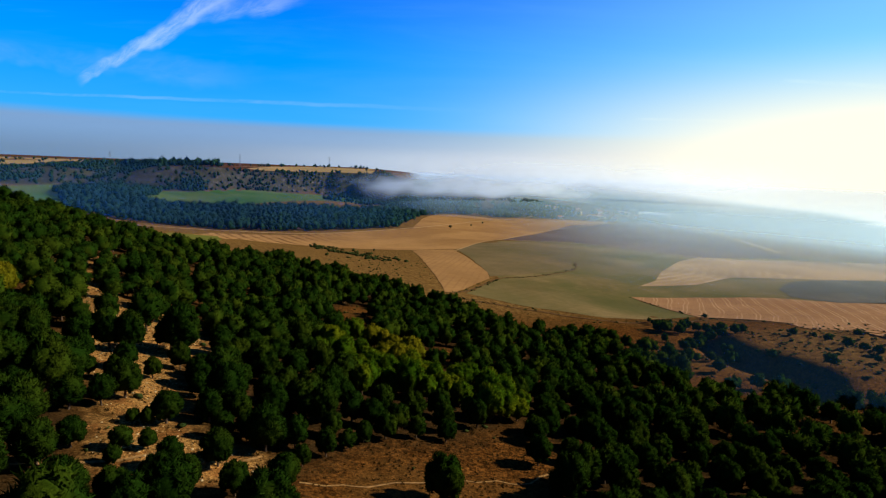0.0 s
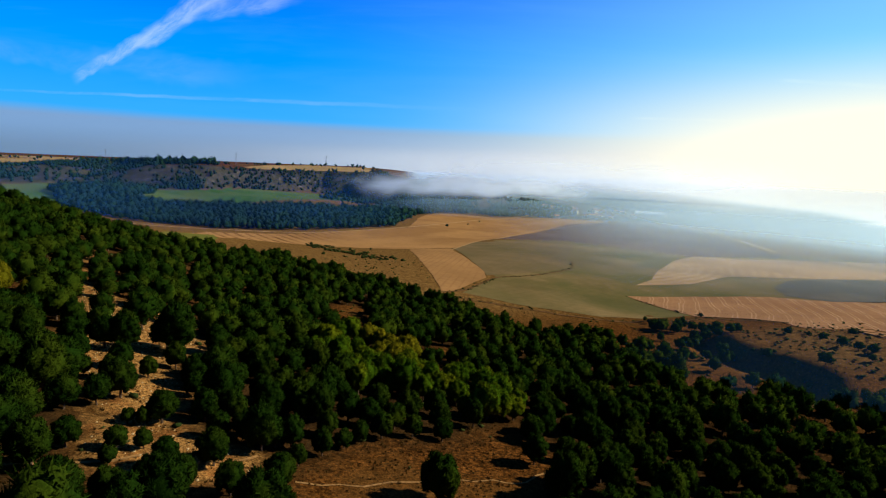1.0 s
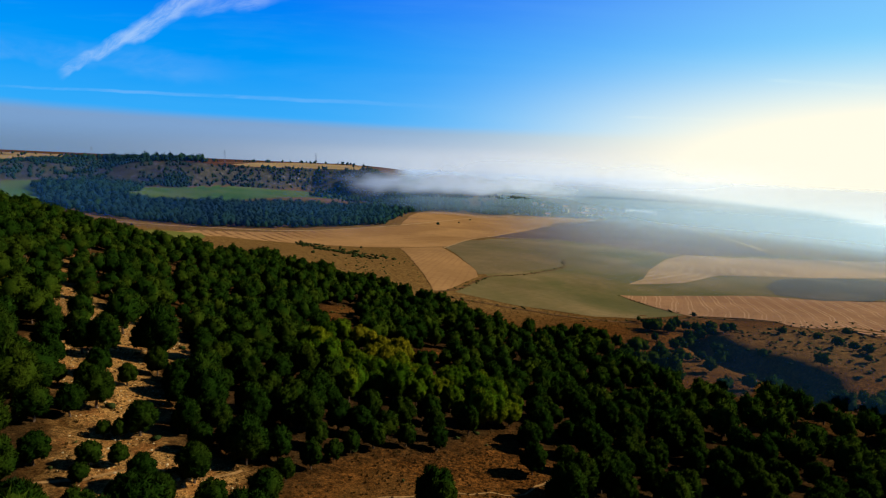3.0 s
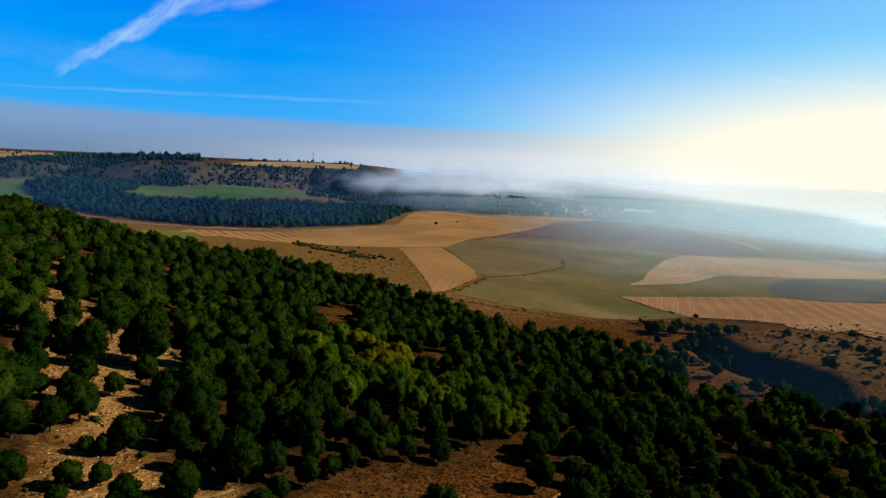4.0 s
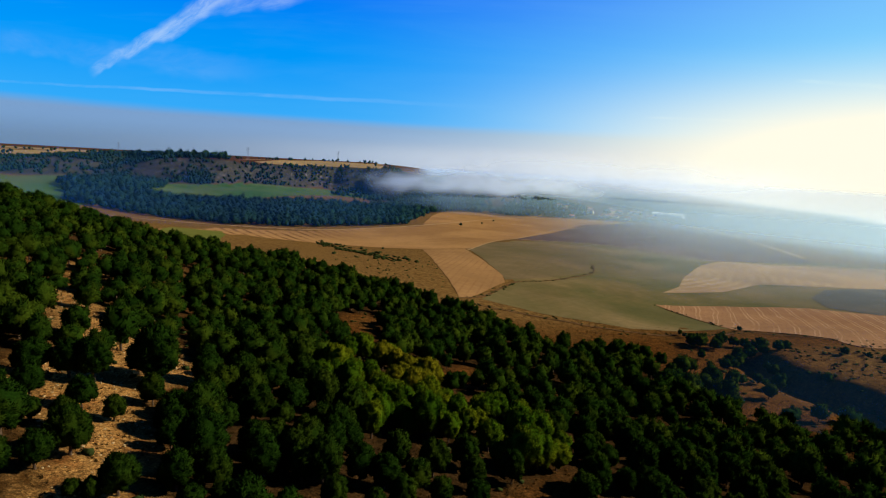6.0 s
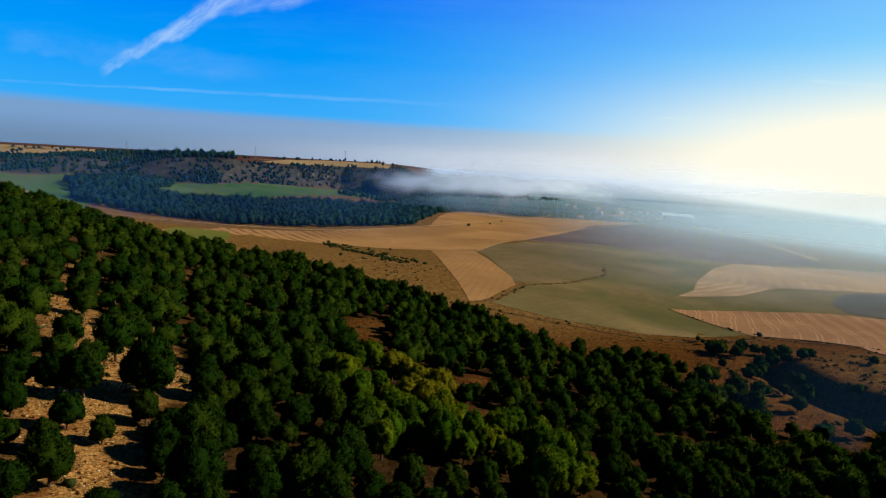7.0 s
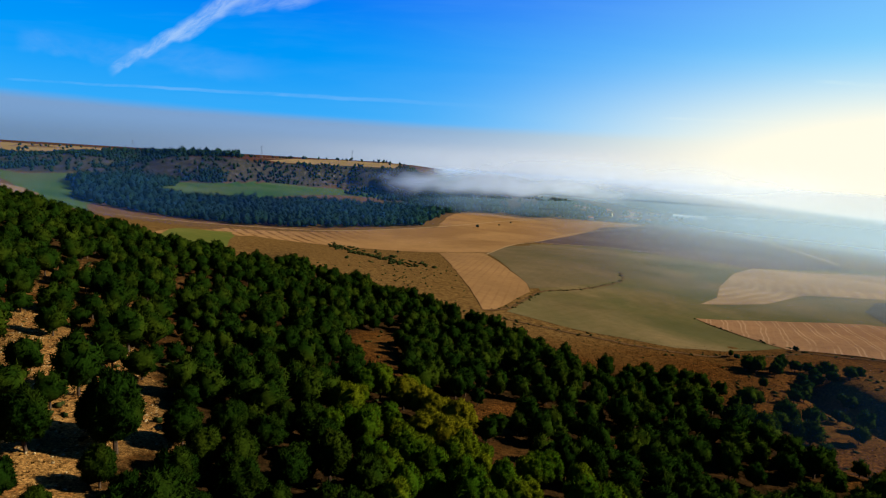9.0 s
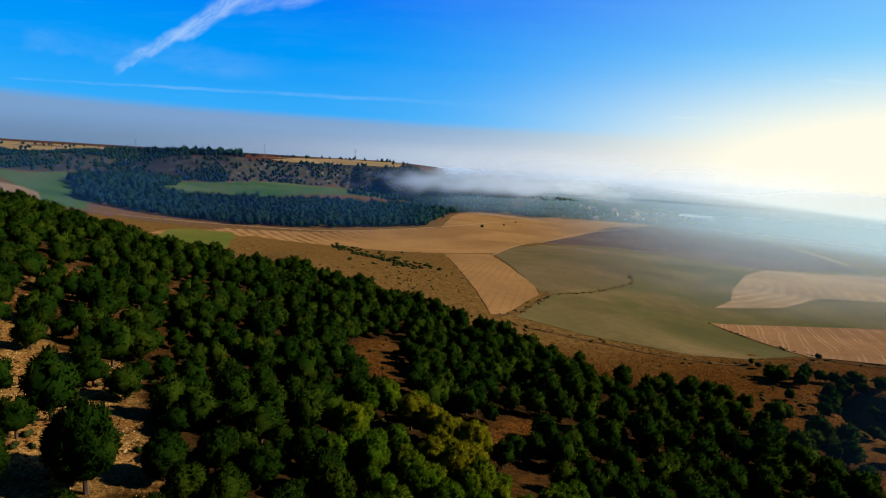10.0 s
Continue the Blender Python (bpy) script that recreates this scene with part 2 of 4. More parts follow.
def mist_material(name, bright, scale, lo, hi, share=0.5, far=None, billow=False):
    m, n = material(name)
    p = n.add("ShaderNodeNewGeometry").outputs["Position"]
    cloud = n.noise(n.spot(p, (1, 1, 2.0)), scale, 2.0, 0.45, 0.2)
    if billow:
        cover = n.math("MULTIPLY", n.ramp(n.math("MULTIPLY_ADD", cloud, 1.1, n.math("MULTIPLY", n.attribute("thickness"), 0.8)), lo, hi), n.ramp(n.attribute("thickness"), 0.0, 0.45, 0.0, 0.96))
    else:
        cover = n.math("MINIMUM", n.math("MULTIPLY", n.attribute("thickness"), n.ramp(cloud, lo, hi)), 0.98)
    # the sun's glow is put into the colour: whiter towards the sun
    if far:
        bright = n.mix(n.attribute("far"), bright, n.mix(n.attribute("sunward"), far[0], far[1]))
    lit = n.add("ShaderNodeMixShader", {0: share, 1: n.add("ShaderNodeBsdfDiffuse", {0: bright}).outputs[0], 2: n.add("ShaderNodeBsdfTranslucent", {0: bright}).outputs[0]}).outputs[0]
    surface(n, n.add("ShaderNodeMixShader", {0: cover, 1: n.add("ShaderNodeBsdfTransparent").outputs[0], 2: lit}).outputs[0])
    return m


# ---------------------------------------------------------------- the lie of the land
# Control heights of smooth surfaces (metres), on square lattices: the broad valley, the wooded slope, the swell of the fields
BROAD = [
    147.9, 135.7, 121.7, 104.6, 84.3, 66.8, 54.1, 42.2, 29.8,
    138.5, 129.3, 120, 106.8, 79.3, 57.7, 48.8, 37, 23.4,
    127.9, 120.8, 117.3, 112.9, 72.5, 46.9, 44.5, 31.5, 16.3,
    115.7, 109.4, 107.6, 96.5, 40.3, 33.8, 40.4, 25.1, 8.8,
    99.3, 86.6, 76.1, 58.8, 29.2, 27, 29.5, 16.2, 2.4,
    82.8, 60.9, 38, 21.5, 17.5, 22.4, 19.6, 9.9, -0.1,
    75.6, 60, 40, 18.7, 13.7, 15.3, 12.3, 6.6, 0.2,
    70.8, 63.6, 54.4, 33.9, 17.3, 12.3, 10.2, 5.6, 0.9,
    63.3, 56, 47.5, 29.7, 11.7, 7.4, 6.9, 3.6, 0.7,
    55.6, 46.3, 34.9, 19.4, 5.4, 1.5, 1.5, 0.6, -0.6,
]
SLOPE = [
    0, 0, 0, 0, 0, 0, 0, 0, 0,
    0, 4.9, 4.9, 4.4, 1.8, 0.3, 0.8, 2.3, 0,
    0, 4.4, 2.8, 1.8, 0.2, -1.1, 1.4, 4.7, 0,
    0, 3.8, 0.2, -2.2, -1.5, -2.9, 2.4, 7.2, 0,
    0, 3.8, 1, -2.3, -2.2, -2.5, 1.9, 6.2, 0,
    0, 1.6, 1.2, 0.1, 0, -1.8, -2.4, 0.5, 0,
    -0, -1.8, -0, 1.2, 3, 0.8, -3.5, -2.8, -0,
    -0, -3.3, -0.6, 2, 4.4, 3.9, 0.3, -1.7, -0,
    -0, -0, -0, 0, 0, 0, 0, 0, -0,
]
FIELD_SWELL = [
    0, 0, 0, -0, 0, 0, 0, 0,
    0, -1.1, 1, -2.7, 6.2, 6.9, 4.5, 0,
    -0, -4.3, -0.4, 1.4, 2, 2.1, 1.4, 0,
    0, -4.4, -3.4, 4.4, 1.9, -0, -0, -0,
    0, 0.4, -3.7, 0.7, 0.8, 0.2, 0.3, 0,
    0, 1.2, -4.2, -2.9, -1.1, 0, 0.7, 0,
    0, 1, -2.8, -3.2, -1.9, -0.5, 0.4, 0,
    0, 0, -0, -0, -0, -0, 0, 0,
]
RIM_X = [-2500, -930, -800, -700, -650, -615, -480, -391, -350, -250, -68, 400]
RIM_Y = [1150, 1130, 1050, 1060, 1120, 1095, 930, 970, 1090, 1215, 1164, 1150]
FOOT_X = [-2500, -930, -700, -560, -535, -510, -430, -388, -352, -330, -270, -180, -68, 400]
FOOT_Y = [900, 720, 690, 690, 760, 806, 810, 862, 985, 1030, 1140, 1140, 1095, 1080]


def spline(x, y, x0, y0, step, nx, ny, control):
    fx, fy = np.clip((x - x0) / step, 1, nx - 2.001), np.clip((y - y0) / step, 1, ny - 2.001)
    ix, iy = fx.astype(int), fy.astype(int)

    def weights(u):
        return ((1 - u) ** 3 / 6, (3 * u**3 - 6 * u**2 + 4) / 6, (-3 * u**3 + 3 * u**2 + 3 * u + 1) / 6, u**3 / 6)

    c, bx, by = np.array(control, float).reshape(ny, nx), weights(fx - ix), weights(fy - iy)
    return sum(bx[a] * by[b] * c[iy + b - 1, ix + a - 1] for a in range(4) for b in range(4))


def ripple(x, y, size, seed):
    """Smooth value noise, -1 to 1."""
    x, y = x / size + seed * 17.3, y / size + seed * 7.1
    ix, iy = np.floor(x).astype(int), np.floor(y).astype(int)
    u, v = x - ix, y - iy
    u, v = u * u * (3 - 2 * u), v * v * (3 - 2 * v)

    def r(a, b):
        h = np.sin(a * 127.1 + b * 311.7 + seed * 74.7) * 43758.5453
        return (h - np.floor(h)) * 2 - 1

    return (r(ix, iy) * (1 - u) + r(ix + 1, iy) * u) * (1 - v) + (r(ix, iy + 1) * (1 - u) + r(ix + 1, iy + 1) * u) * v


def step_up(v):
    v = np.clip(v, 0, 1)
    return v * v * (3 - 2 * v)


def height(x, y):
    """Height of the ground at places given as arrays."""
    x, y = np.asarray(x, float), np.asarray(y, float)
    h = spline(x, y, -760, -360, 180, 9, 10, BROAD) + spline(x, y, -240, -40, 60, 9, 9, SLOPE) + spline(x, y, -220, 200, 110, 8, 8, FIELD_SWELL)
    far = step_up((y - 300) / 300)
    rough = (ripple(x, y, 9, 1) * 0.35 + ripple(x, y, 3.2, 2) * 0.14) * (1 - step_up((y - 230) / 80))
    # gully and bank beside the scrubby knoll
    stretch = step_up((y - 132) / 22) * step_up((228 - y) / 26)
    gully = np.exp(-(((x - 106 - 3 * np.sin(y * 0.09)) / 6.0) ** 2)) * stretch
    knoll = step_up((x - 107 - 3 * np.sin(y * 0.09)) / 10) * step_up((200 - x) / 50) * stretch
    terraces = 0.75 * np.sin((x * 0.6 + y * 0.8) * 0.95 + 2 * ripple(x, y, 20, 41)) * np.exp(-(((x - 145) / 30) ** 2 + ((y - 178) / 32) ** 2))
    shoulder = 3.0 * np.exp(-(((x + 190) / 30) ** 2 + ((y - 228) / 24) ** 2)) - 9.0 * step_up((y - 238) / 75) * (1 - step_up((y - 335) / 110)) * step_up((-95 - x) / 55) * step_up((x + 460) / 120)
    mound = 8 * np.exp(-(((x + 428) / 55) ** 2 + ((y - 690) / 70) ** 2))
    h = h + shoulder + mound + terraces + rough - 5.5 * gully + 3.4 * knoll
    foot = np.interp(x, FOOT_X, FOOT_Y)
    rim = step_up((y - foot + 14 * ripple(x, y, 60, 3)) / np.maximum(np.interp(x, RIM_X, RIM_Y) - foot, 40)) * step_up((-0.17 * y - x + 165) / 105)
    behind = y - np.interp(x, RIM_X, RIM_Y)
    dip = 7.5 * (1 - step_up((behind - 10) / 330)) * np.maximum(step_up((x + 415) / 40), step_up((-715 - x) / 40))
    top = np.maximum(84.5 - dip - np.interp(x, [-860, -760, -640, -500, -400], [11, 9, 6, 4, 0]) + 1.2 * ripple(x, y, 120, 4) - 0.004 * np.maximum(y - 1250, 0), h)
    ravine = 22 * np.exp(-(((x + 540 + (y - 760) * 0.27) / 30) ** 2)) * step_up((y - 770) / 110) * step_up((1120 - y) / 90)
    wooded_rise = 24 * np.exp(-(((x - 110) / 160) ** 2 + ((y - 1270) / 85) ** 2))
    return h + (top - h) * rim + wooded_rise * (1 - rim) - ravine * rim * 1.3


def ground_at(x, y):
    return float(height(np.array([x]), np.array([y]))[0])


def inside(x, y, outline):
    """Which of the places lie in a closed outline."""
    res = np.zeros(np.shape(x), bool)
    for (x0, y0), (x1, y1) in zip(outline, outline[1:] + outline[:1]):
        if y0 != y1:
            res ^= ((y0 > y) != (y1 > y)) & (x < (x1 - x0) * (y - y0) / (y1 - y0) + x0)
    return res


def smooth_mesh(name, verts, faces, mat, layers=None, smooth=False):
    me = bpy.data.meshes.new(name)
    me.from_pydata(verts if isinstance(verts, list) else verts.tolist(), [], faces if isinstance(faces, list) else faces.tolist())
    for key, values in (layers or {}).items():
        me.attributes.new(key, "FLOAT", "POINT").data.foreach_set("value", np.asarray(values, np.float32))
    if mat:
        me.materials.append(mat)
    if smooth:
        me.polygons.foreach_set("use_smooth", [True] * len(me.polygons))
    me.update()
    return me


def spread(stops):
    """Grid lines from stretches of (start, end, step)."""
    out = [np.arange(a, b, s) for a, b, s in stops]
    return np.concatenate(out + [[stops[-1][1]]])


def sheet(xs, ys):
    gx, gy = np.meshgrid(xs, ys)
    i = np.arange(len(xs) * len(ys)).reshape(len(ys), len(xs))
    quads = np.stack([i[:-1, :-1], i[:-1, 1:], i[1:, 1:], i[1:, :-1]], -1).reshape(-1, 4)
    return gx.ravel(), gy.ravel(), quads


MARL = [
    [(-98, 146), (-82, 133), (-73, 143), (-55, 115), (-46, 90), (-38, 81), (-35, 68), (-31, 66), (-23, 68), (-20, 59), (-30, 49), (-39, 56), (-41, 62), (-48, 76), (-57, 82), (-69, 93), (-72, 114), (-82, 121)],
    [(-98, 146), (-94, 148), (-80, 131), (-70, 124), (-70, 137), (-63, 128), (-54, 118), (-49, 113), (-40, 110), (-44, 106), (-43, 102), (-45, 101), (-53, 109), (-60, 118), (-63, 116), (-60, 107), (-64, 106)],
]
STAND = [(-400, -60), (-400, 330), (-260, 360), (-206, 332), (-157, 292), (-132, 287), (-99, 268), (-88, 278), (-74, 280), (-56, 278), (-34, 266), (-18, 255), (0, 243), (28, 214), (40, 208), (60, 207), (68, 195), (74, 176), (100, 140), (140, 110), (170, 60), (140, -60)]
CLEARINGS = [
    [(-15, 40), (-16, 61), (-13, 70), (-7, 77), (3, 80), (9, 90), (18, 101), (17, 86), (24, 92), (21, 79), (16, 75), (17, 56)],
    [(-41, 185), (-39, 203), (-26, 214), (-27, 182), (-19, 163), (-23, 146), (-29, 162), (-34, 177)],
    [(-10, 137), (-1, 160), (10, 168), (15, 164), (3, 146), (-2, 140)],
    [(-5, 125), (2, 137), (5, 133), (-2, 123)],
    [(23, 151), (30, 149), (22, 133), (20, 136)],
    [(73, 158), (97, 172), (96, 160), (71, 140), (67, 141)],
    [(93, 142), (107, 149), (106, 144), (94, 137)],
    [(87, 116), (96, 122), (88, 110), (80, 107)],
    [(84, 104), (94, 108), (90, 102), (83, 100)],
]
gx, gy, quads = sheet(spread([(-4600, -1000, 180), (-1000, -260, 12), (-260, -130, 5), (-130, 100, 2.5), (100, 170, 1.6), (170, 300, 6), (300, 640, 17), (640, 1400, 60), (1400, 4600, 200)]),
                      spread([(-1500, -200, 130), (-200, 20, 10), (20, 260, 2.5), (260, 420, 5), (420, 900, 12), (900, 1260, 9), (1260, 1500, 24), (1500, 4700, 160)]))
gz = height(gx, gy)
chalk = np.zeros(len(gx))
for outline in MARL:
    for dx in (-4, 0, 4):
        for dy in (-4, 0, 4):
            chalk = chalk + inside(gx + dx, gy + dy, outline) / 9
chalk = np.minimum(chalk * 1.1, 1) + 0.35 * np.exp(-(((gx - 14) / 6) ** 2 + ((gy - 95) / 5) ** 2)) + 0.5 * np.exp(-(((gx + 108) / 34) ** 2 + ((gy - 180) / 45) ** 2))
bluff = step_up((gy - np.interp(gx, FOOT_X, FOOT_Y) + 8) / 25)
maquis = bluff * (1 - step_up((gy - np.interp(gx, RIM_X, RIM_Y) - 15) / 25)) + 0.15 * np.exp(-(((gx - 135) / 36) ** 2 + ((gy - 170) / 34) ** 2))
chalk = chalk + 0.06 * bluff * (1 - step_up((gy - np.interp(gx, RIM_X, RIM_Y) - 5) / 20))
meadow = np.maximum(step_up((gy - 0.25 * np.abs(gx) - 205) / 50) * (1 - bluff), 0.85 * np.exp(-(((gx - 142) / 34) ** 2 + ((gy - 184) / 40) ** 2)))
# where that painted shade lies: inside the stand, off clearings and marl
pine_shade = np.zeros(len(gx))
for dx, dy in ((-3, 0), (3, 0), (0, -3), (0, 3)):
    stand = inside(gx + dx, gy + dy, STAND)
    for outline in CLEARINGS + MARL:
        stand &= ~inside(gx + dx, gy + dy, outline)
    pine_shade += stand / 4
pine_shade = pine_shade * (1 - 0.75 * np.exp(-(((gx + 100) / 32) ** 2 + ((gy - 165) / 45) ** 2))) * (1 - 0.75 * np.exp(-(((gx - 110) / 35) ** 2 + ((gy - 150) / 45) ** 2)))
SOIL = soil_material()
ground = tagged(new("ground", smooth_mesh("ground", np.stack([gx, gy, gz], 1), quads, SOIL, {"chalk": chalk, "maquis": maquis, "meadow": meadow, "crag": bluff * (1 - step_up((gy - np.interp(gx, RIM_X, RIM_Y) - 8) / 14)), "pine_shade": pine_shade}, True)), "dry grass, red earth and pale marl of a valley", "ground", "", "structure")


def draped(name, outline, mat, label, category, lift=0.15, cell=10.0, wave=2.5):
    """A patch of land that lies on the ground inside an outline."""
    bm = bmesh.new()
    pts, count = [], len(outline)
    for i in range(count):
        p0, p1, p2, p3 = (Vector(outline[(i + k) % count]) for k in (-1, 0, 1, 2))
        steps = max(2, int((p2 - p1).length / 8))
        for s in range(steps):
            u = s / steps
            q = 0.5 * ((2 * p1) + (p2 - p0) * u * 0.5 + (2 * p2 - 2 * p1) * (u * u * (3 - 2 * u)) * 1.0 - (p2 - p0) * u * 0.5)
            n = float(ripple(np.array([q.x]), np.array([q.y]), 14, 5)[0]) * wave * 0.4
            pts.append((q.x + n, q.y + n, 0))
    bm.faces.new([bm.verts.new(p) for p in pts])
    for axis in (0, 1):
        lo, hi = min(p[axis] for p in pts), max(p[axis] for p in pts)
        k = math.ceil(lo / cell) * cell
        while k < hi:
            no = (1, 0, 0) if axis == 0 else (0, 1, 0)
            bmesh.ops.bisect_plane(bm, geom=bm.verts[:] + bm.edges[:] + bm.faces[:], plane_co=(k, 0, 0) if axis == 0 else (0, k, 0), plane_no=no, dist=0.001)
            k += cell
    bmesh.ops.triangulate(bm, faces=bm.faces[:])
    zs = height(np.array([v.co.x for v in bm.verts]), np.array([v.co.y for v in bm.verts]))
    for v, z in zip(bm.verts, zs):
        v.co.z = z + lift
    bmesh.ops.recalc_face_normals(bm, faces=bm.faces[:])
    if sum(f.normal.z for f in bm.faces) < 0:
        bmesh.ops.reverse_faces(bm, faces=bm.faces[:])
    me = bpy.data.meshes.new(name)
    bm.to_mesh(me)
    bm.free()
    me.materials.append(mat)
    me.polygons.foreach_set("use_smooth", [True] * len(me.polygons))
    return tagged(new(name, me), label, category, "", "structure")


def ribbon(name, line, width, mat, label, category, lift=0.35):
    """A track along a line, on the ground."""
    left, pts = [], [Vector(p) for p in line]
    fine = []
    for i in range(len(pts) - 1):
        a, b, c, d = pts[max(i - 1, 0)], pts[i], pts[i + 1], pts[min(i + 2, len(pts) - 1)]
        steps = max(2, int((c - b).length / 3))
        for s in range(steps):
            u = s / steps
            fine.append(0.5 * (2 * b + (c - a) * u + (2 * a - 5 * b + 4 * c - d) * u * u + (3 * b - a - 3 * c + d) * u**3))
    fine.append(pts[-1])
    for i, p in enumerate(fine):
        t = (fine[min(i + 1, len(fine) - 1)] - fine[max(i - 1, 0)]).normalized()
        side = Vector((-t.y, t.x)) * width / 2
        wide = 1 + 0.3 * float(ripple(np.array([p.x]), np.array([p.y]), 6, 9)[0])
        for k in (1, 0, -1):
            left.append(p + side * k * wide)
    xs, ys = np.array([p.x for p in left]), np.array([p.y for p in left])
    zs = height(xs, ys) + lift
    faces = [(3 * i + k, 3 * i + k + 1, 3 * i + k + 4, 3 * i + k + 3) for i in range(len(fine) - 1) for k in (0, 1)]
    return tagged(new(name, smooth_mesh(name, np.stack([xs, ys, zs], 1), faces, mat, None, True)), label, category, "", "structure")


STRAW = field_material("straw_field", (0.235, 0.122, 0.046), (0.32, 0.172, 0.068), (0.070, 0.030, 0.012), 146, 11.0, 0.75, 0.5, thin=0.45, west=(-95, -150))
STRIPE = field_material("stubble_strip", (0.235, 0.125, 0.050), (0.29, 0.155, 0.062), (0.15, 0.072, 0.028), 9, 4.5, 0.36, 0.3)
OLIVE = field_material("sprouting_field", (0.110, 0.084, 0.034), (0.185, 0.128, 0.058), (0.07, 0.056, 0.016), 40, 6.0, 0.12, 0.5, (0.060, 0.066, 0.022), 0.70)
BROWN = field_material("fallow_field", (0.112, 0.082, 0.040), (0.170, 0.116, 0.060), (0.08, 0.058, 0.03), 20, 6.0, 0.15, 0.5, (0.090, 0.076, 0.034), 0.6)
PURPLE = field_material("ploughed_field", (0.082, 0.050, 0.046), (0.118, 0.073, 0.060), (0.09, 0.06, 0.048), 70, 8.0, 0.3, 0.6)
TAN_UP = field_material("upper_stubble", (0.23, 0.145, 0.078), (0.31, 0.20, 0.105), (0.42, 0.30, 0.175), 0, 8.0, 0.80, 2.2, centre=(100, 470))
TAN_LOW = field_material("lower_stubble", (0.215, 0.108, 0.052), (0.285, 0.15, 0.072), (0.42, 0.26, 0.14), 0, 7.5, 0.52, 1.6, centre=(-80, 375))
OVAL = field_material("rough_grazing", (0.070, 0.064, 0.058), (0.115, 0.098, 0.082), None, patch=(0.046, 0.050, 0.046), patch_share=0.7)
GREEN = field_material("winter_wheat", (0.034, 0.088, 0.014), (0.058, 0.114, 0.020), (0.04, 0.075, 0.02), 35, 8.0, 0.2, 0.4, (0.15, 0.125, 0.045), 0.35)
THIN_GRASS = field_material("thin_grass", (0.090, 0.096, 0.020), (0.140, 0.120, 0.030), None, patch=(0.055, 0.092, 0.016), patch_share=0.6)
PLATEAU = field_material("plateau_stubble", (0.26, 0.175, 0.068), (0.33, 0.22, 0.085), (0.20, 0.13, 0.05), 80, 12.0, 0.3, 0.4)
TERRACE = field_material("terraced_earth", (0.20, 0.13, 0.065), (0.29, 0.19, 0.10), (0.09, 0.055, 0.028), 60, 7.0, 0.95, 1.0, centre=(-520, 500), thin=0.55)
DIRT = plain("track_dirt", (0.32, 0.20, 0.095), 0.95, 0, 0.2, 0.8)
FOOTPATH = plain("trodden_earth", (0.21, 0.115, 0.045), 0.95, 0, 0.35, 1.6)
BANK = plain("field_bank", (0.10, 0.055, 0.024), 0.95, 0, 0.35, 0.3)

draped("field", [(-214, 387), (-234, 544), (-136, 631), (-43, 718), (-34, 850), (-22, 915), (34, 1010), (78, 990), (130, 1045), (205, 1085), (316, 1045), (227, 899), (105, 691), (50, 605), (17, 510), (-31, 494), (-115, 491), (-190, 500), (-190, 399)], STRAW, "harvested straw-coloured field with drilled rows", "field")
OLIVE_EDGE = [(13, 275), (35, 331), (40, 420), (60, 600), (150, 640), (240, 600), (480, 640), (600, 560), (420, 330), (300, 300), (195, 300), (112, 305), (125, 262), (97, 252), (79, 252), (41, 262)]
draped("field", OLIVE_EDGE, OLIVE, "olive-green sprouting field with brown drifts", "field", 0.11)
STRIP_EDGE = [(-27, 490), (10, 503), (30, 351), (29, 327), (8, 275), (2, 270)]
draped("field", STRIP_EDGE, STRIPE, "narrow orange stubble strip with straight rows", "field", 0.22)
draped("field", [(13, 505), (38, 573), (150, 630), (142, 570), (113, 473), (95, 397), (52, 355), (30, 336), (30, 351)], BROWN, "brown fallow field on a low swell", "field", 0.17)
draped("field", [(66, 625), (220, 938), (408, 1099), (439, 924), (393, 610), (240, 522), (194, 579), (152, 638), (92, 614)], PURPLE, "dark purplish ploughed field", "field", 0.19)
draped("field", [(248, 526), (298, 537), (375, 572), (470, 612), (560, 640), (560, 560), (348, 424), (296, 394), (248, 387), (209, 387), (188, 370), (168, 355), (129, 349), (146, 368), (164, 405), (210, 480)], TAN_UP, "pale tan stubble field with curving tractor lines", "field", 0.25)
draped("field", [(111, 314), (152, 317), (194, 313), (212, 301), (243, 293), (330, 300), (300, 215), (210, 178), (168, 186), (154, 205), (158, 241), (142, 256), (126, 260), (119, 285)], TAN_LOW, "reddish tan stubble field with curving tractor lines", "field", 0.25)
draped("field", [(215, 343), (241, 371), (287, 393), (337, 409), (360, 370), (246, 296), (219, 296), (205, 314)], OVAL, "dark oval patch of rough grazing", "field", 0.33)
draped("field", [(-640, 560), (-640, 686), (-548, 686), (-538, 745), (-516, 800), (-470, 808), (-431, 805), (-391, 858), (-356, 982), (-338, 1026), (-270, 1135), (-180, 1135), (-150, 1095), (-225, 976), (-277, 847), (-330, 700), (-395, 650), (-380, 560), (-340, 510), (-400, 500), (-470, 590), (-527, 631)], GREEN, "bright green winter wheat between wood and bluff", "field", 0.25)
draped("field", [(-191, 342), (-218, 420), (-226, 461), (-212, 509), (-180, 440), (-162, 384), (-156, 319), (-161, 297)], THIN_GRASS, "small yellowish-green strip at the foot of the slope", "field", 0.42)
draped("field", [(-540, 560), (-500, 600), (-472, 595), (-441, 578), (-400, 530), (-370, 470), (-420, 440)], TERRACE, "curving terraces of bare tan earth", "field", 0.33)
draped("field", [(-2400, 1190), (-1000, 1175), (-780, 1110), (-640, 1130), (-700, 1500), (-1200, 2400), (-2400, 2400)], PLATEAU, "dry stubble on top of the plateau", "field", 0.28, 30)
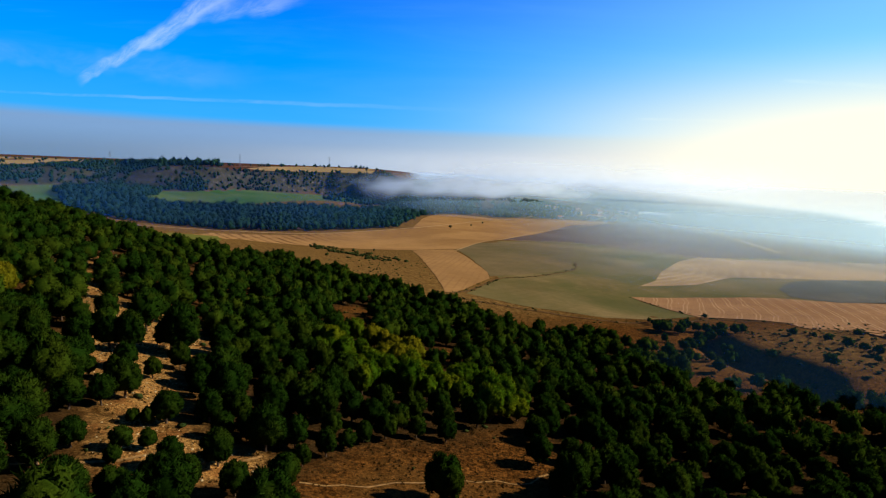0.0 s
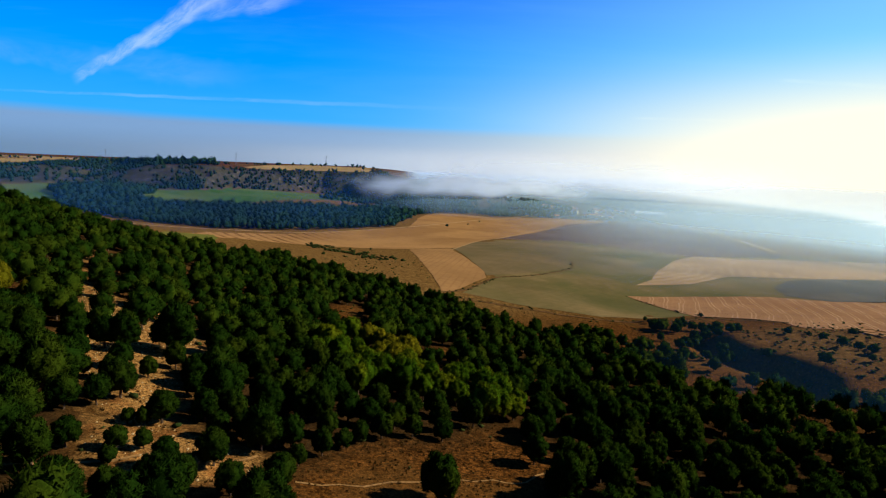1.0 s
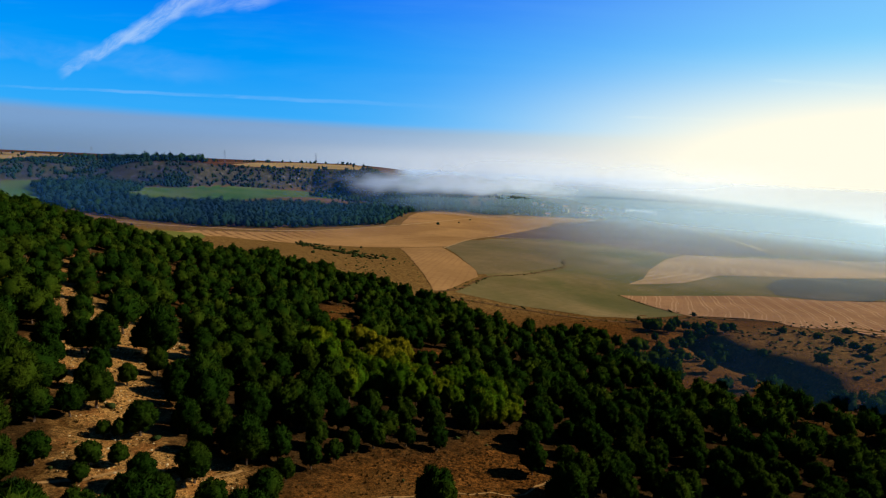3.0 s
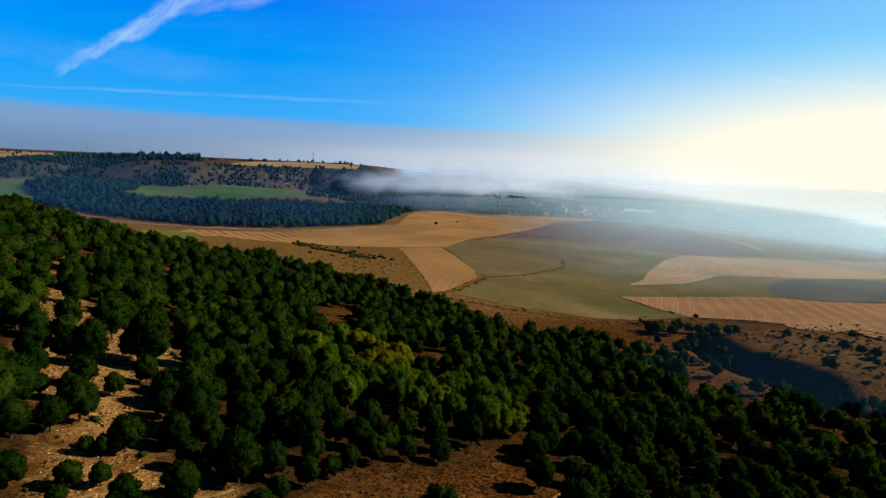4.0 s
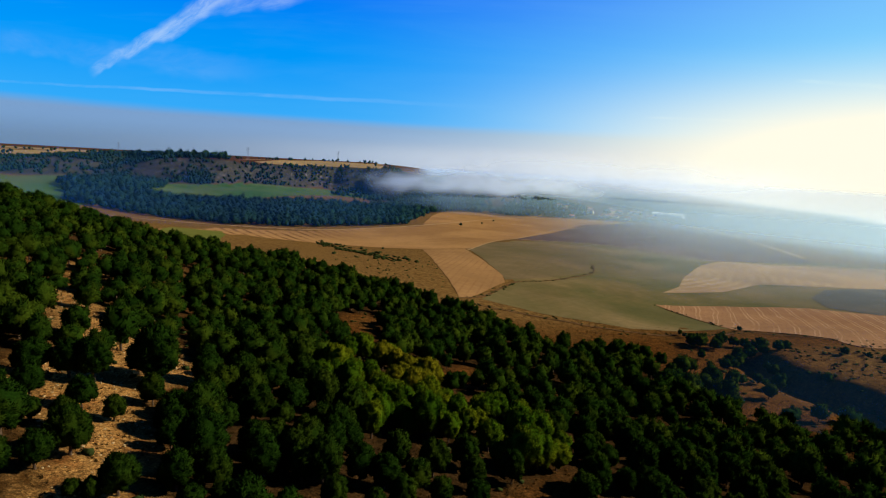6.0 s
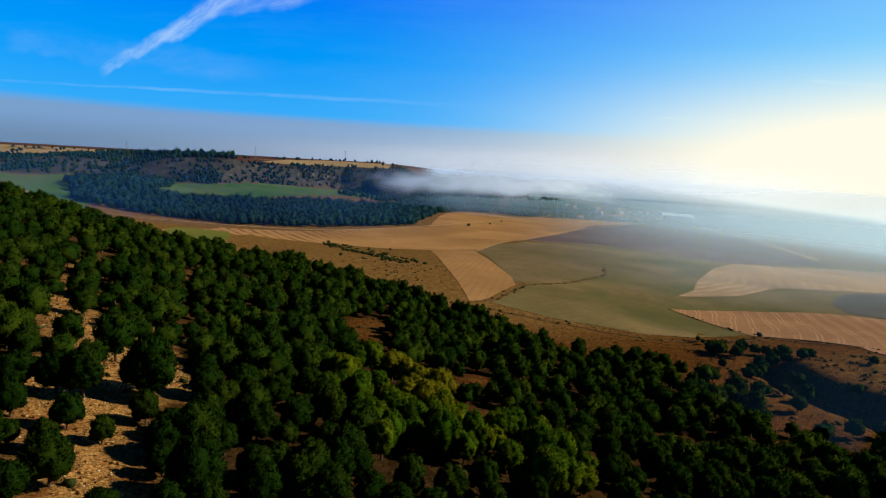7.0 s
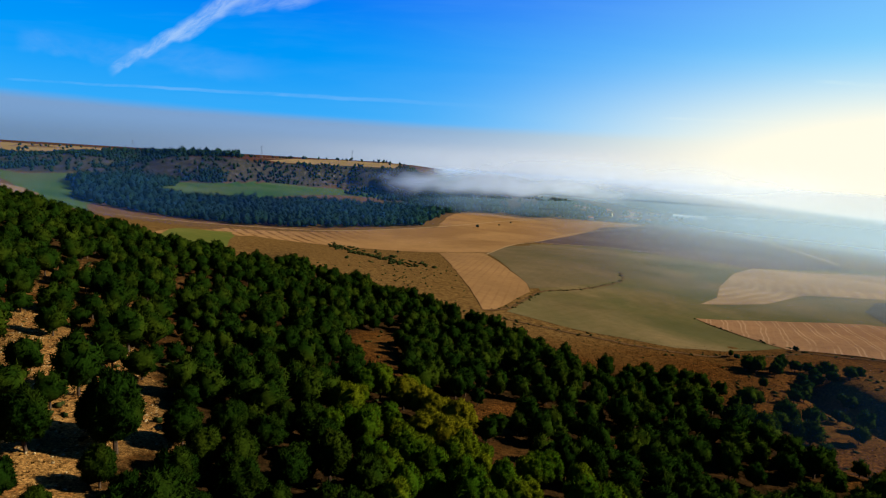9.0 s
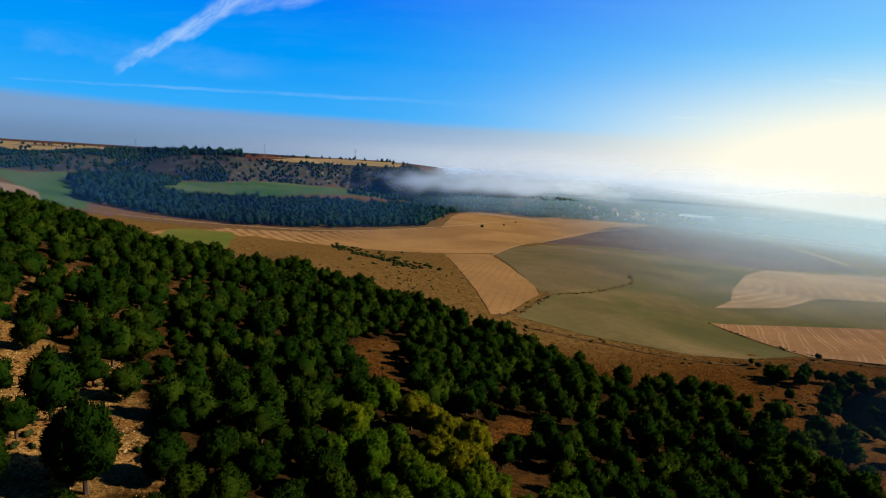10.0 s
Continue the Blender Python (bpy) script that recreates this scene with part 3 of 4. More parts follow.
draped("field", [(-420, 1060), (-330, 1140), (-240, 1235), (-150, 1235), (-150, 1400), (-230, 1800), (-500, 1700)], PLATEAU, "dry stubble on top of the plateau", "field", 0.28, 30)
ribbon("road", [(441, 1081), (452, 937), (437, 785), (413, 663)], 5.0, DIRT, "pale dirt road between fields", "road")
ribbon("road", [(-330, 500), (-243, 574), (-127, 640), (-32, 741), (51, 868), (178, 1119)], 4.0, DIRT, "pale dirt road along the edge of the wood", "road", 0.4)
ribbon("path", [(75, 622), (105, 622), (140, 623), (200, 600), (243, 529), (300, 545), (380, 580), (517, 629)], 2.2, DIRT, "pale farm track between ploughland and fields", "path", 0.4)
ribbon("path", [(11, 490), (39, 578), (75, 640), (140, 790), (245, 935), (318, 1035)], 2.0, DIRT, "pale farm track along the ploughed field", "path", 0.4)
ribbon("path", [(-16, 60), (-13, 60.2), (-11, 61.4), (-8, 62), (-5, 64.2), (-1.5, 65.8), (2, 69.2), (6, 70), (9, 72), (11, 72), (14, 73.4), (16, 76.3), (18, 78), (21, 82)], 0.4, FOOTPATH, "narrow pale footpath across the clearing", "path", 0.06)
ribbon("path", [(-45, 50), (-35, 56), (-32, 60), (-25, 61), (-22, 65)], 0.5, FOOTPATH, "narrow pale footpath across the marl", "path", 0.06)
BANK_LINES = [[(2, 270), (14, 282), (36, 332), (60, 352), (96, 396), (108, 440)], [(6, 262), (41, 254), (79, 244), (105, 246), (128, 254)], [(112, 311), (124, 272), (131, 258), (160, 238)]]
for line in BANK_LINES:
    ribbon("field_bank", line, 1.5, BANK, "rough brown bank between fields", "bank", 0.22)

# ---------------------------------------------------------------- trees
ICO = []
for fineness in (1, 2):
    bm = bmesh.new()
    bmesh.ops.create_icosphere(bm, subdivisions=fineness, radius=1.0)
    bm.verts.ensure_lookup_table()
    ICO.append((np.array([v.co[:] for v in bm.verts]), np.array([[v.index for v in f.verts] for f in bm.faces])))
    bm.free()


def unit(rng, count):
    v = rng.normal(size=(count, 3))
    return v / np.linalg.norm(v, axis=1, keepdims=True)


def tufts(rng, spots, outward, size, blades):
    """Small sprays of needles: each a fan of narrow triangles that point out and up."""
    n = len(spots)
    s, o = np.repeat(spots, blades, 0), np.repeat(outward, blades, 0)
    d = o * 0.75 + unit(rng, n * blades) * 0.9 + np.array([0, 0, 0.25])
    d /= np.linalg.norm(d, axis=1, keepdims=True)
    side = np.cross(o + 0.45 * unit(rng, n * blades), d)
    side /= np.linalg.norm(side, axis=1, keepdims=True) + 1e-9
    long = size * rng.uniform(0.7, 1.35, (n * blades, 1))
    a, b, c = s - side * long * 0.24 - d * long * 0.4, s + side * long * 0.24 - d * long * 0.4, s + d * long
    verts = np.stack([a, b, c], 1).reshape(-1, 3)
    return verts, np.arange(len(verts)).reshape(-1, 3)


def merged(pieces):
    vs, fs, k = [], [], 0
    for v, f in pieces:
        vs.append(v)
        fs.append(f + k)
        k += len(v)
    return np.concatenate(vs), np.concatenate(fs)


def crown_arrays(seed, lobes, sprays, blades, size, squat=1.0, fine=0):
    """A crown of radius 1 about the origin: a dome of many soft lobes with sprays of needles all over them. Gives places, faces and
    the way each place leans to the light."""
    rng = np.random.default_rng(seed)
    flat = np.array([1, 1, squat])
    iv, jf = ICO[fine]
    lean = 1 + 0.12 * np.array([rng.uniform(-1, 1), rng.uniform(-1, 1), 0])
    core = iv * (1 + rng.normal(0, 0.05, (len(iv), 1))) * 0.80 * lean
    pieces, leans, spots, outs, hubs = [(core, jf)], [iv], [], [], []
    for k in range(lobes):
        t = (k + 0.5) / lobes
        up, a = 1.0 - 1.72 * t, k * 2.39996 + rng.uniform(-0.5, 0.5)
        d = np.array([math.cos(a) * math.sqrt(max(0, 1 - up * up)), math.sin(a) * math.sqrt(max(0, 1 - up * up)), up])
        r = rng.uniform(0.20, 0.32) * (22 / lobes) ** 0.4
        centre = d * rng.uniform(0.62, 0.78) * lean
        v = ICO[0][0] * (1 + rng.normal(0, 0.12, (12, 1))) * r * 0.92
        pieces.append((v + centre, ICO[0][1]))
        leans.append(ICO[0][0] * 0.55 + d * 0.75)
        m = max(3, sprays // lobes)
        o = unit(rng, m) + d * 0.9
        o /= np.linalg.norm(o, axis=1, keepdims=True)
        spots.append(centre + o * r * rng.uniform(0.85, 1.15, (m, 1)))
        outs.append(o)
        hubs.append(np.repeat(d[None], m, 0))
    outs, hubs = np.concatenate(outs), np.concatenate(hubs)
    tv, tf = tufts(rng, np.concatenate(spots), outs, size, blades)
    pieces.append((tv, tf))
    leans.append(np.repeat(outs * 0.75 + hubs * 0.5 + rng.normal(0, 0.32, outs.shape), 3 * blades, 0))
    verts, faces = merged(pieces)
    leans = np.concatenate(leans)
    leans /= np.linalg.norm(leans, axis=1, keepdims=True)
    # every face looks outwards
    a, b, c = verts[faces[:, 0]], verts[faces[:, 1]], verts[faces[:, 2]]
    inward = np.einsum("ij,ij->i", np.cross(b - a, c - a), leans[faces[:, 0]]) < 0
    faces[inward] = faces[inward][:, ::-1]
    # flatter below than above
    verts = verts * np.where(verts[:, 2:] < 0, np.array([[1, 1, 0.80]]), 1.0) * flat
    return verts, faces, leans


def tube(p, q, r0, r1, sides=5):
    p, q = np.asarray(p, float), np.asarray(q, float)
    d = (q - p) / np.linalg.norm(q - p)
    u = np.cross(d, (0.3, 0.9, 0.1))
    u /= np.linalg.norm(u)
    w = np.cross(d, u)
    ring = [math.cos(a) * u + math.sin(a) * w for a in np.arange(sides) * 2 * math.pi / sides]
    v = np.array([p + o * r0 for o in ring] + [q + o * r1 for o in ring])
    f = []
    for i in range(sides):
        j = (i + 1) % sides
        f += [(i, j, sides + j), (i, sides + j, sides + i)]
    return v, np.array(f)


def trunk_arrays(seed, top, limbs=5):
    """A tapered, slightly bent trunk with limbs, one unit crown radius above."""
    rng = np.random.default_rng(seed)
    bend = rng.uniform(-0.12, 0.12, 2)
    mid = np.array([bend[0], bend[1], top * 0.5])
    end = np.array([bend[0] * 0.6, bend[1] * 1.2, top])
    out = [tube((0, 0, -0.25), mid, 0.085, 0.065, 6), tube(mid, end, 0.065, 0.03, 6)]
    for _ in range(limbs):
        a, s = rng.uniform(0, 6.28), rng.uniform(0.45, 0.9)
        base = np.array([bend[0], bend[1], top * s])
        out.append(tube(base, base + np.array([math.cos(a) * 0.55, math.sin(a) * 0.55, 0.28]), 0.03, 0.012, 4))
    return merged(out)


def tree_models(name, seeds, mat, lobes, sprays, blades, size, squat, top):
    models = []
    for s in seeds:
        cv, cf, cn = crown_arrays(s, lobes, sprays, blades, size, squat, 1)
        tv, tf = trunk_arrays(s, top)
        crown = smooth_mesh(name + "_crown", cv + np.array([0, 0, top]), cf, mat, None, True)
        crown.normals_split_custom_set_from_vertices(cn.tolist())
        models.append((smooth_mesh(name + "_trunk", tv, tf, BARK), crown))
    return models


def plant(name, model, x, y, wide, tall, turn, label, category, group):
    """A tree of its own on the ground: an Empty at its foot with a trunk and a crown."""
    base = tagged(new(name), label, category, group)
    base.empty_display_size = 0.3
    base.matrix_basis = Matrix.Translation((x, y, ground_at(x, y))) @ Matrix.Rotation(turn, 4, "Z") @ Matrix.Diagonal((wide, wide, tall, 1))
    for part_name, me in zip(("trunk", "crown"), model):
        o = new(part_name, me)
        o.parent = base
    return base


def forest(name, mat, places, models, label, category):
    """All the trees of a wood in one mesh. places: x, y, half width, height scale, turn."""
    vs, fs, ns, k = [], [], [], 0
    z = height(places[:, 0], places[:, 1])
    for i, (x, y, w, t, a) in enumerate(places):
        v, f, *leans = models[i % len(models)]
        c, s = math.cos(a), math.sin(a)
        for n in leans:
            ns.append(np.stack([n[:, 0] * c - n[:, 1] * s, n[:, 0] * s + n[:, 1] * c, n[:, 2]], 1))
        vs.append(np.stack([(v[:, 0] * c - v[:, 1] * s) * w + x, (v[:, 0] * s + v[:, 1] * c) * w + y, v[:, 2] * t + z[i]], 1))
        fs.append(f + k)
        k += len(v)
    if not vs:
        return None
    vs, fs = np.concatenate(vs).astype(np.float32), np.concatenate(fs).astype(np.int32)
    me = bpy.data.meshes.new(name)
    me.vertices.add(len(vs))
    me.vertices.foreach_set("co", vs.ravel())
    me.loops.add(fs.size)
    me.loops.foreach_set("vertex_index", fs.ravel())
    me.polygons.add(len(fs))
    me.polygons.foreach_set("loop_start", np.arange(0, fs.size, 3, dtype=np.int32))
    me.materials.append(mat)
    me.update(calc_edges=True)
    if ns:
        me.polygons.foreach_set("use_smooth", np.ones(len(fs), bool))
        me.normals_split_custom_set_from_vertices(np.concatenate(ns))
    return tagged(new(name, me), label, category, "", "stuff")


def scatter(rng, x0, x1, y0, y1, gap, share):
    """Places at least about gap apart; share(x, y): the chance that a place is kept."""
    nx, ny = int((x1 - x0) / gap), int((y1 - y0) / gap)
    ix, iy = np.meshgrid(np.arange(nx), np.arange(ny))
    x = x0 + (ix + 0.5 * (iy % 2) + rng.uniform(-0.52, 0.52, ix.shape)) * gap
    y = y0 + (iy + rng.uniform(-0.52, 0.52, iy.shape)) * gap
    x, y = x.ravel(), y.ravel()
    keep = rng.uniform(size=len(x)) < share(x, y)
    return x[keep], y[keep]


def bell(v, mid, wide):
    return np.exp(-(((v - mid) / wide) ** 2))


rng = np.random.default_rng(7)
THIN = [(92, 155, 30, 32, 0.88), (100, 110, 35, 25, 0.35), (-105, 170, 36, 46, 0.50), (40, 155, 40, 40, 0.25)]


def stand_share(x, y):
    s = np.where(inside(x, y, STAND), 0.90 - 0.12 * ripple(x, y, 16, 31), 0.0)
    for outline in CLEARINGS:
        s = np.where(inside(x, y, outline), 0.0, s)
    for outline in MARL:
        s = np.where(inside(x, y, outline), 0.13, s)
    for cx, cy, a, b, k in THIN:
        s = s * (1 - k * np.exp(-(((x - cx) / a) ** 2 + ((y - cy) / b) ** 2)))
    return s


tx, ty = scatter(rng, -300, 180, -40, 372, 4.75, stand_share)
# clump and strays on the open ground beyond the stand
cx_, cy_ = scatter(rng, 84, 128, 205, 240, 4.4, lambda x, y: np.where(((x - 107 + (y - 222) * 0.6) / 15) ** 2 + ((y - 222) / 11) ** 2 < 1, 0.9, 0.03))
sx_, sy_ = scatter(rng, 70, 185, 112, 235, 5.2, lambda x, y: np.where((x > 110) & (y > 138), 0.05, np.where(y < 190, np.where((x > 80) & (y > 140), 0.05, 0.32), np.where(y < 208, 0.10, 0.04))))
# pines that stand alone on the marl and round the clearing: x, y, half width
MARL_PINES = [(-72.5, 115.4, 2.8), (-63.1, 108.0, 2.5), (-63.4, 113.9, 4.0), (-84.1, 121.6, 3.5), (-63.8, 93.2, 3.0), (-59.4, 94.7, 2.9), (-56.0, 95.4, 3.2), (-71.2, 103.9, 2.8), (-66.8, 105.7, 2.8),
              (-72.5, 133.3, 2.9), (-61.3, 126.1, 3.0), (-53.2, 104.2, 3.5), (-45.7, 111.2, 2.0), (-58.1, 85.4, 2.2), (-44.6, 73.7, 3.1), (-46.4, 84.7, 1.8), (-45.1, 69.5, 2.4), (-49.5, 79.5, 2.0), (-51.5, 86.0, 2.2),
              (-36.9, 80.6, 2.3), (-46.0, 93.0, 2.2), (-38.6, 101.4, 3.2), (-41.0, 90.1, 2.4), (-34.4, 101.8, 2.9), (-53.1, 79.1, 1.6), (-83.5, 135.0, 2.9), (-89.0, 122.6, 4.1), (-49.4, 101.0, 4.4),
              (-44.3, 107.1, 3.0), (-67.3, 127.5, 2.7), (-70.7, 137.3, 4.2), (-70.0, 144.5, 3.7), (-55.1, 134.6, 3.3),
              (-35.9, 68.5, 2.9), (-39.2, 66.3, 1.3), (-37.5, 66.8, 1.3), (-36.2, 58.7, 1.8), (-33.8, 60.0, 1.5), (-35.1, 55.3, 1.3), (-29.5, 56.4, 2.3), (-28.5, 51.6, 2.5), (-25.9, 52.8, 2.1), (-31.0, 48.3, 2.1)]
# pines and bushes scattered over the scrubby knoll and its foot
KNOLL_PINES = [(134.1, 201.5, 2.6), (139.9, 191.0, 2.8), (139.1, 197.2, 1.7), (138.0, 178.7, 3.0), (140.9, 175.2, 3.0), (142.1, 170.6, 2.6), (112.4, 178.1, 3.0), (119.5, 160.3, 3.6), (99.7, 221.5, 2.9), (89.8, 193.8, 2.6),
               (82.4, 174.7, 2.9), (67.4, 182.8, 2.4), (95.7, 244.1, 1.3), (106.1, 188.5, 2.8), (108.6, 201.8, 2.3), (88.2, 165.5, 2.6), (74.1, 155.9, 2.6), (76.2, 148.1, 2.2), (85.0, 149.4, 2.3), (91.3, 149.2, 2.6),
               (98.1, 149.8, 2.3), (73.8, 138.3, 3.2), (88.1, 124.6, 4.2), (94.2, 123.7, 3.6), (87.5, 107.4, 2.6), (107.9, 138.6, 3.0), (97, 205, 2.2), (93, 180, 2.0)]
PATH_PINES = [(-31.7, 71.8, 2.7), (-28.6, 73.9, 2.7), (-40.7, 56.9, 2.4), (-27.7, 66.9, 2.3), (-25.5, 69.6, 2.1), (-21.3, 53.8, 2.2), (-17.3, 58.2, 2.6), (1.3, 61.7, 3.3), (16.2, 79.9, 2.9), (-14.7, 68.9, 2.1), (-12.6, 73.1, 1.8), (-7.7, 78.8, 2.4), (-10.7, 76.1, 1.8), (-16.9, 64.7, 1.6), (-3.1, 81.7, 2.2), (1.7, 83.2, 2.2), (7.2, 92.5, 2.3),
              (-15.4, 75.6, 2.2), (-13.7, 83.2, 2.5), (-10.4, 82.7, 2.4), (-9.6, 89.9, 2.6), (-6.3, 84.6, 2.5), (-4.2, 90.2, 2.5), (0.3, 95.0, 2.6), (1.1, 88.0, 2.4)]
alone = np.array(MARL_PINES + PATH_PINES + KNOLL_PINES)
tx, ty = np.concatenate([tx, cx_, sx_]), np.concatenate([ty, cy_, sy_])
free = np.min(np.hypot(tx[:, None] - alone[None, :, 0], ty[:, None] - alone[None, :, 1]) - alone[None, :, 2], 1) > 1.6
tx, ty = np.concatenate([tx[free], alone[:, 0]]), np.concatenate([ty[free], alone[:, 1]])
given_width = np.concatenate([np.zeros(free.sum()), alone[:, 2] * np.where(alone[:, 0] > 100, 0.58, np.where(alone[:, 0] > 60, 0.75, np.where(alone[:, 1] < 82, 0.74, 0.86)))])
away = np.hypot(tx + 5, ty - 25)
keep = (away > 24) & ((np.abs(tx) < ty * 0.93 + 14) | (away < 60)) & (ty > 5)
tx, ty, away, given_width = tx[keep], ty[keep], away[keep], given_width[keep]
stray = (tx > 84) & (ty > 118) & ~inside(tx, ty, STAND) & (((tx - 107) / 21) ** 2 + ((ty - 222) / 12) ** 2 > 1)
wide = np.where(given_width > 0, given_width, np.where(inside(tx, ty, MARL[0]) | inside(tx, ty, MARL[1]), rng.uniform(1.0, 2.0, len(tx)), 1.7 + 1.45 * rng.beta(1.4, 1.8, len(tx))))
wide = np.where(stray, np.where(given_width > 0, given_width, rng.uniform(1.2, 2.3, len(tx)) * np.where((tx > 110) & (ty > 138), 0.68, 1.0)), wide)
wide = np.where(((tx - 107) / 21) ** 2 + ((ty - 222) / 12) ** 2 < 1, np.minimum(wide, 2.1), wide)
tall = wide * rng.uniform(0.9, 1.25, len(tx)) * np.where((tx > 108) & (ty > 138), 0.80, 1.0)
turn = rng.uniform(0, 6.28, len(tx))
leafy = inside(tx, ty, [(-28, 120), (-29, 150), (-18, 158), (-5, 133), (3, 122), (16, 120), (19, 102), (6, 91), (-6, 83), (-15, 100)]) & (given_width == 0)
golden = inside(tx, ty, [(-21, 146), (-16, 154), (-4, 143), (-7, 124), (-13, 123), (-20, 134)]) | (np.hypot(tx + 91, ty - 112) < 11) & (tx < -84) & (given_width == 0)
pine = ~leafy & ~golden
in_view = (ty > 40) & (np.abs(tx) < ty * 0.95 + 12)
order = np.argsort(np.where(pine & in_view, away, 1e6))
near = np.zeros(len(tx), bool)
near[order[:300]] = True

PINES = tree_models("pine", (1, 2, 3, 4, 5, 6), PINE, 30, 3600, 1, 0.13, 1.15, 1.15)
for x, y, w, t, a, k in zip(tx[near], ty[near], wide[near], tall[near], turn[near], range(1000)):
    plant("pine_tree", PINES[k % 6], x, y, w, t, a, "round-crowned dark green pine on a dry slope", "pine tree", "pines on the slope")
POPLARS = tree_models("poplar", (11, 12, 13, 14), POPLAR, 34, 3000, 1, 0.12, 1.2, 1.2)
GOLDEN = tree_models("golden_poplar", (21, 22, 23), GOLD, 34, 3000, 1, 0.12, 1.2, 1.2)
for x, y, w, t, a, k, g in zip(tx[~pine], ty[~pine], wide[~pine], tall[~pine], turn[~pine], range(1000), golden[~pine]):
    if g:
        plant("poplar_tree", GOLDEN[k % 3], x, y, w * 1.05, t * 1.05, a, "young poplar with golden autumn leaves", "tree", "broadleaved trees on the slope")
    else:
        plant("poplar_tree", POPLARS[k % 4], x, y, w, t, a, "young broadleaved tree turning yellow-green", "tree", "broadleaved trees on the slope")


def whole(seed, lobes, sprays, blades, size, squat, top):
    cv, cf, cn = crown_arrays(seed, lobes, sprays, blades, size, squat, 1 if sprays > 100 else 0)
    return cv + np.array([0, 0, top]), cf, cn


rest = pine & ~near
rows = np.stack([tx, ty, wide, tall, turn], 1)[rest]
forest("pine_wood", PINE, rows, [whole(s, 13, 420, 1, 0.19, 1.15, 1.15) for s in range(40, 52)], "dense dark green pine wood covering the slope", "wood")
trunks = [tube((0, 0, -0.3), (0, 0, 1.2), 0.09, 0.05, 4) for _ in range(2)]
forest("pine_trunks", BARK, rows[np.hypot(rows[:, 0], rows[:, 1]) < 260], trunks, "bare trunks under the pine wood", "trunks")

# woods in the valley and on the bluff
WOOD = [(-495, 692), (-480, 745), (-468, 775), (-440, 815), (-415, 800), (-395, 745), (-394, 697), (-345, 705), (-302, 765), (-265, 795), (-215, 850), (-150, 880), (-96, 930), (-60, 1000), (-41, 864), (-64, 719), (-152, 652), (-243, 582), (-312, 566), (-400, 575)]
MIST_WOOD = [(-230, 1020), (-215, 1040), (-140, 1090), (-70, 1150), (-60, 1300), (60, 1345), (250, 1340), (345, 1230), (275, 1150), (215, 1075), (160, 1100), (105, 1030), (60, 1050), (15, 975), (-45, 880), (-100, 945), (-160, 1000)]
wx_, wy_ = scatter(rng, -520, 345, 560, 1345, 6.2, lambda x, y: np.where(inside(x, y, WOOD), 0.93, np.where(inside(x, y, MIST_WOOD), np.clip(0.45 + 0.9 * ripple(x, y, 38, 9), 0, 0.9), 0.0)))


def bluff_share(x, y):
    """Woods on the slope of the bluff: thick on its western flanks and at its foot, open on the nose."""
    down, up = np.interp(x, RIM_X, RIM_Y) - y, y - np.interp(x, FOOT_X, FOOT_Y)
    side = x + 540 + (y - 760) * 0.27
    thick = 0.7 * bell(x, -700, 60) * step_up((y - 930) / 60) + 1.1 * bell(side, 22, 24) * step_up((y - 830) / 60) + 0.45 * bell(x, -350, 30) + 0.85 * bell(x, -110, 120) + 0.15 * bell(x, -1000, 160) + 0.6 * bell(x, -415, 26) * bell(up, 20, 30)
    loose = np.where(x < -560, 0.45, 1.0) * (0.09 + 0.75 * np.clip(ripple(x, y, 50, 6) + 0.6 * ripple(x, y, 22, 7), 0, 1))
    nose = 1 - 0.80 * bell(x, -455, 45)
    brow = np.where((x > -400) & (x < -190) | (x < -735), 10, -4)
    return np.where((down > brow) & (up > 0), np.clip(thick + loose * nose, 0, 0.92), 0)


bx_, by_ = scatter(rng, -1150, 10, 690, 1330, 5.0, bluff_share)
rx_, ry_ = scatter(rng, -700, -395, 930, 1180, 6.0, lambda x, y: np.where((np.abs(y - np.interp(x, RIM_X, RIM_Y) - 12) < 16), 0.9, 0))
qx_, qy_ = scatter(rng, -190, 5, 1110, 1420, 6.0, lambda x, y: np.where((np.abs(y - np.interp(x, RIM_X, RIM_Y) + 12) < 12) | (x > -125 - 0.062 * (y - 1160)), 0.85, 0))
dx_, dy_ = scatter(rng, -1400, 0, 1250, 2200, 40.0, lambda x, y: np.where(y > np.interp(x, RIM_X, RIM_Y) + 60, 0.16, 0))
px, py = np.concatenate([wx_, bx_, rx_, qx_, dx_]), np.concatenate([wy_, by_, ry_, qy_, dy_])
pw = rng.uniform(2.6, 4.2, len(px))
pw[len(wx_):len(wx_) + len(bx_)] *= 0.72
pw[len(wx_) + len(bx_):len(wx_) + len(bx_) + len(rx_)] *= 1.3
rows = np.stack([px, py, pw, pw * rng.uniform(1.1, 1.6, len(px)), rng.uniform(0, 6.28, len(px))], 1)
forest("far_wood", HAZED_WOODS, rows, [whole(s, 2, 22, 1, 0.36, 1.05, 0.9) for s in range(60, 66)], "dark pine woods along the valley and the bluff", "wood")

# scrub and bushes on the open ground
ux, uy = scatter(rng, -150, 190, 40, 330, 2.6, lambda x, y: 0.05 + 0.25 * np.clip(ripple(x, y, 25, 8), 0, 1) + 0.5 * np.exp(-(((x - 140) / 30) ** 2 + ((y - 175) / 36) ** 2)))
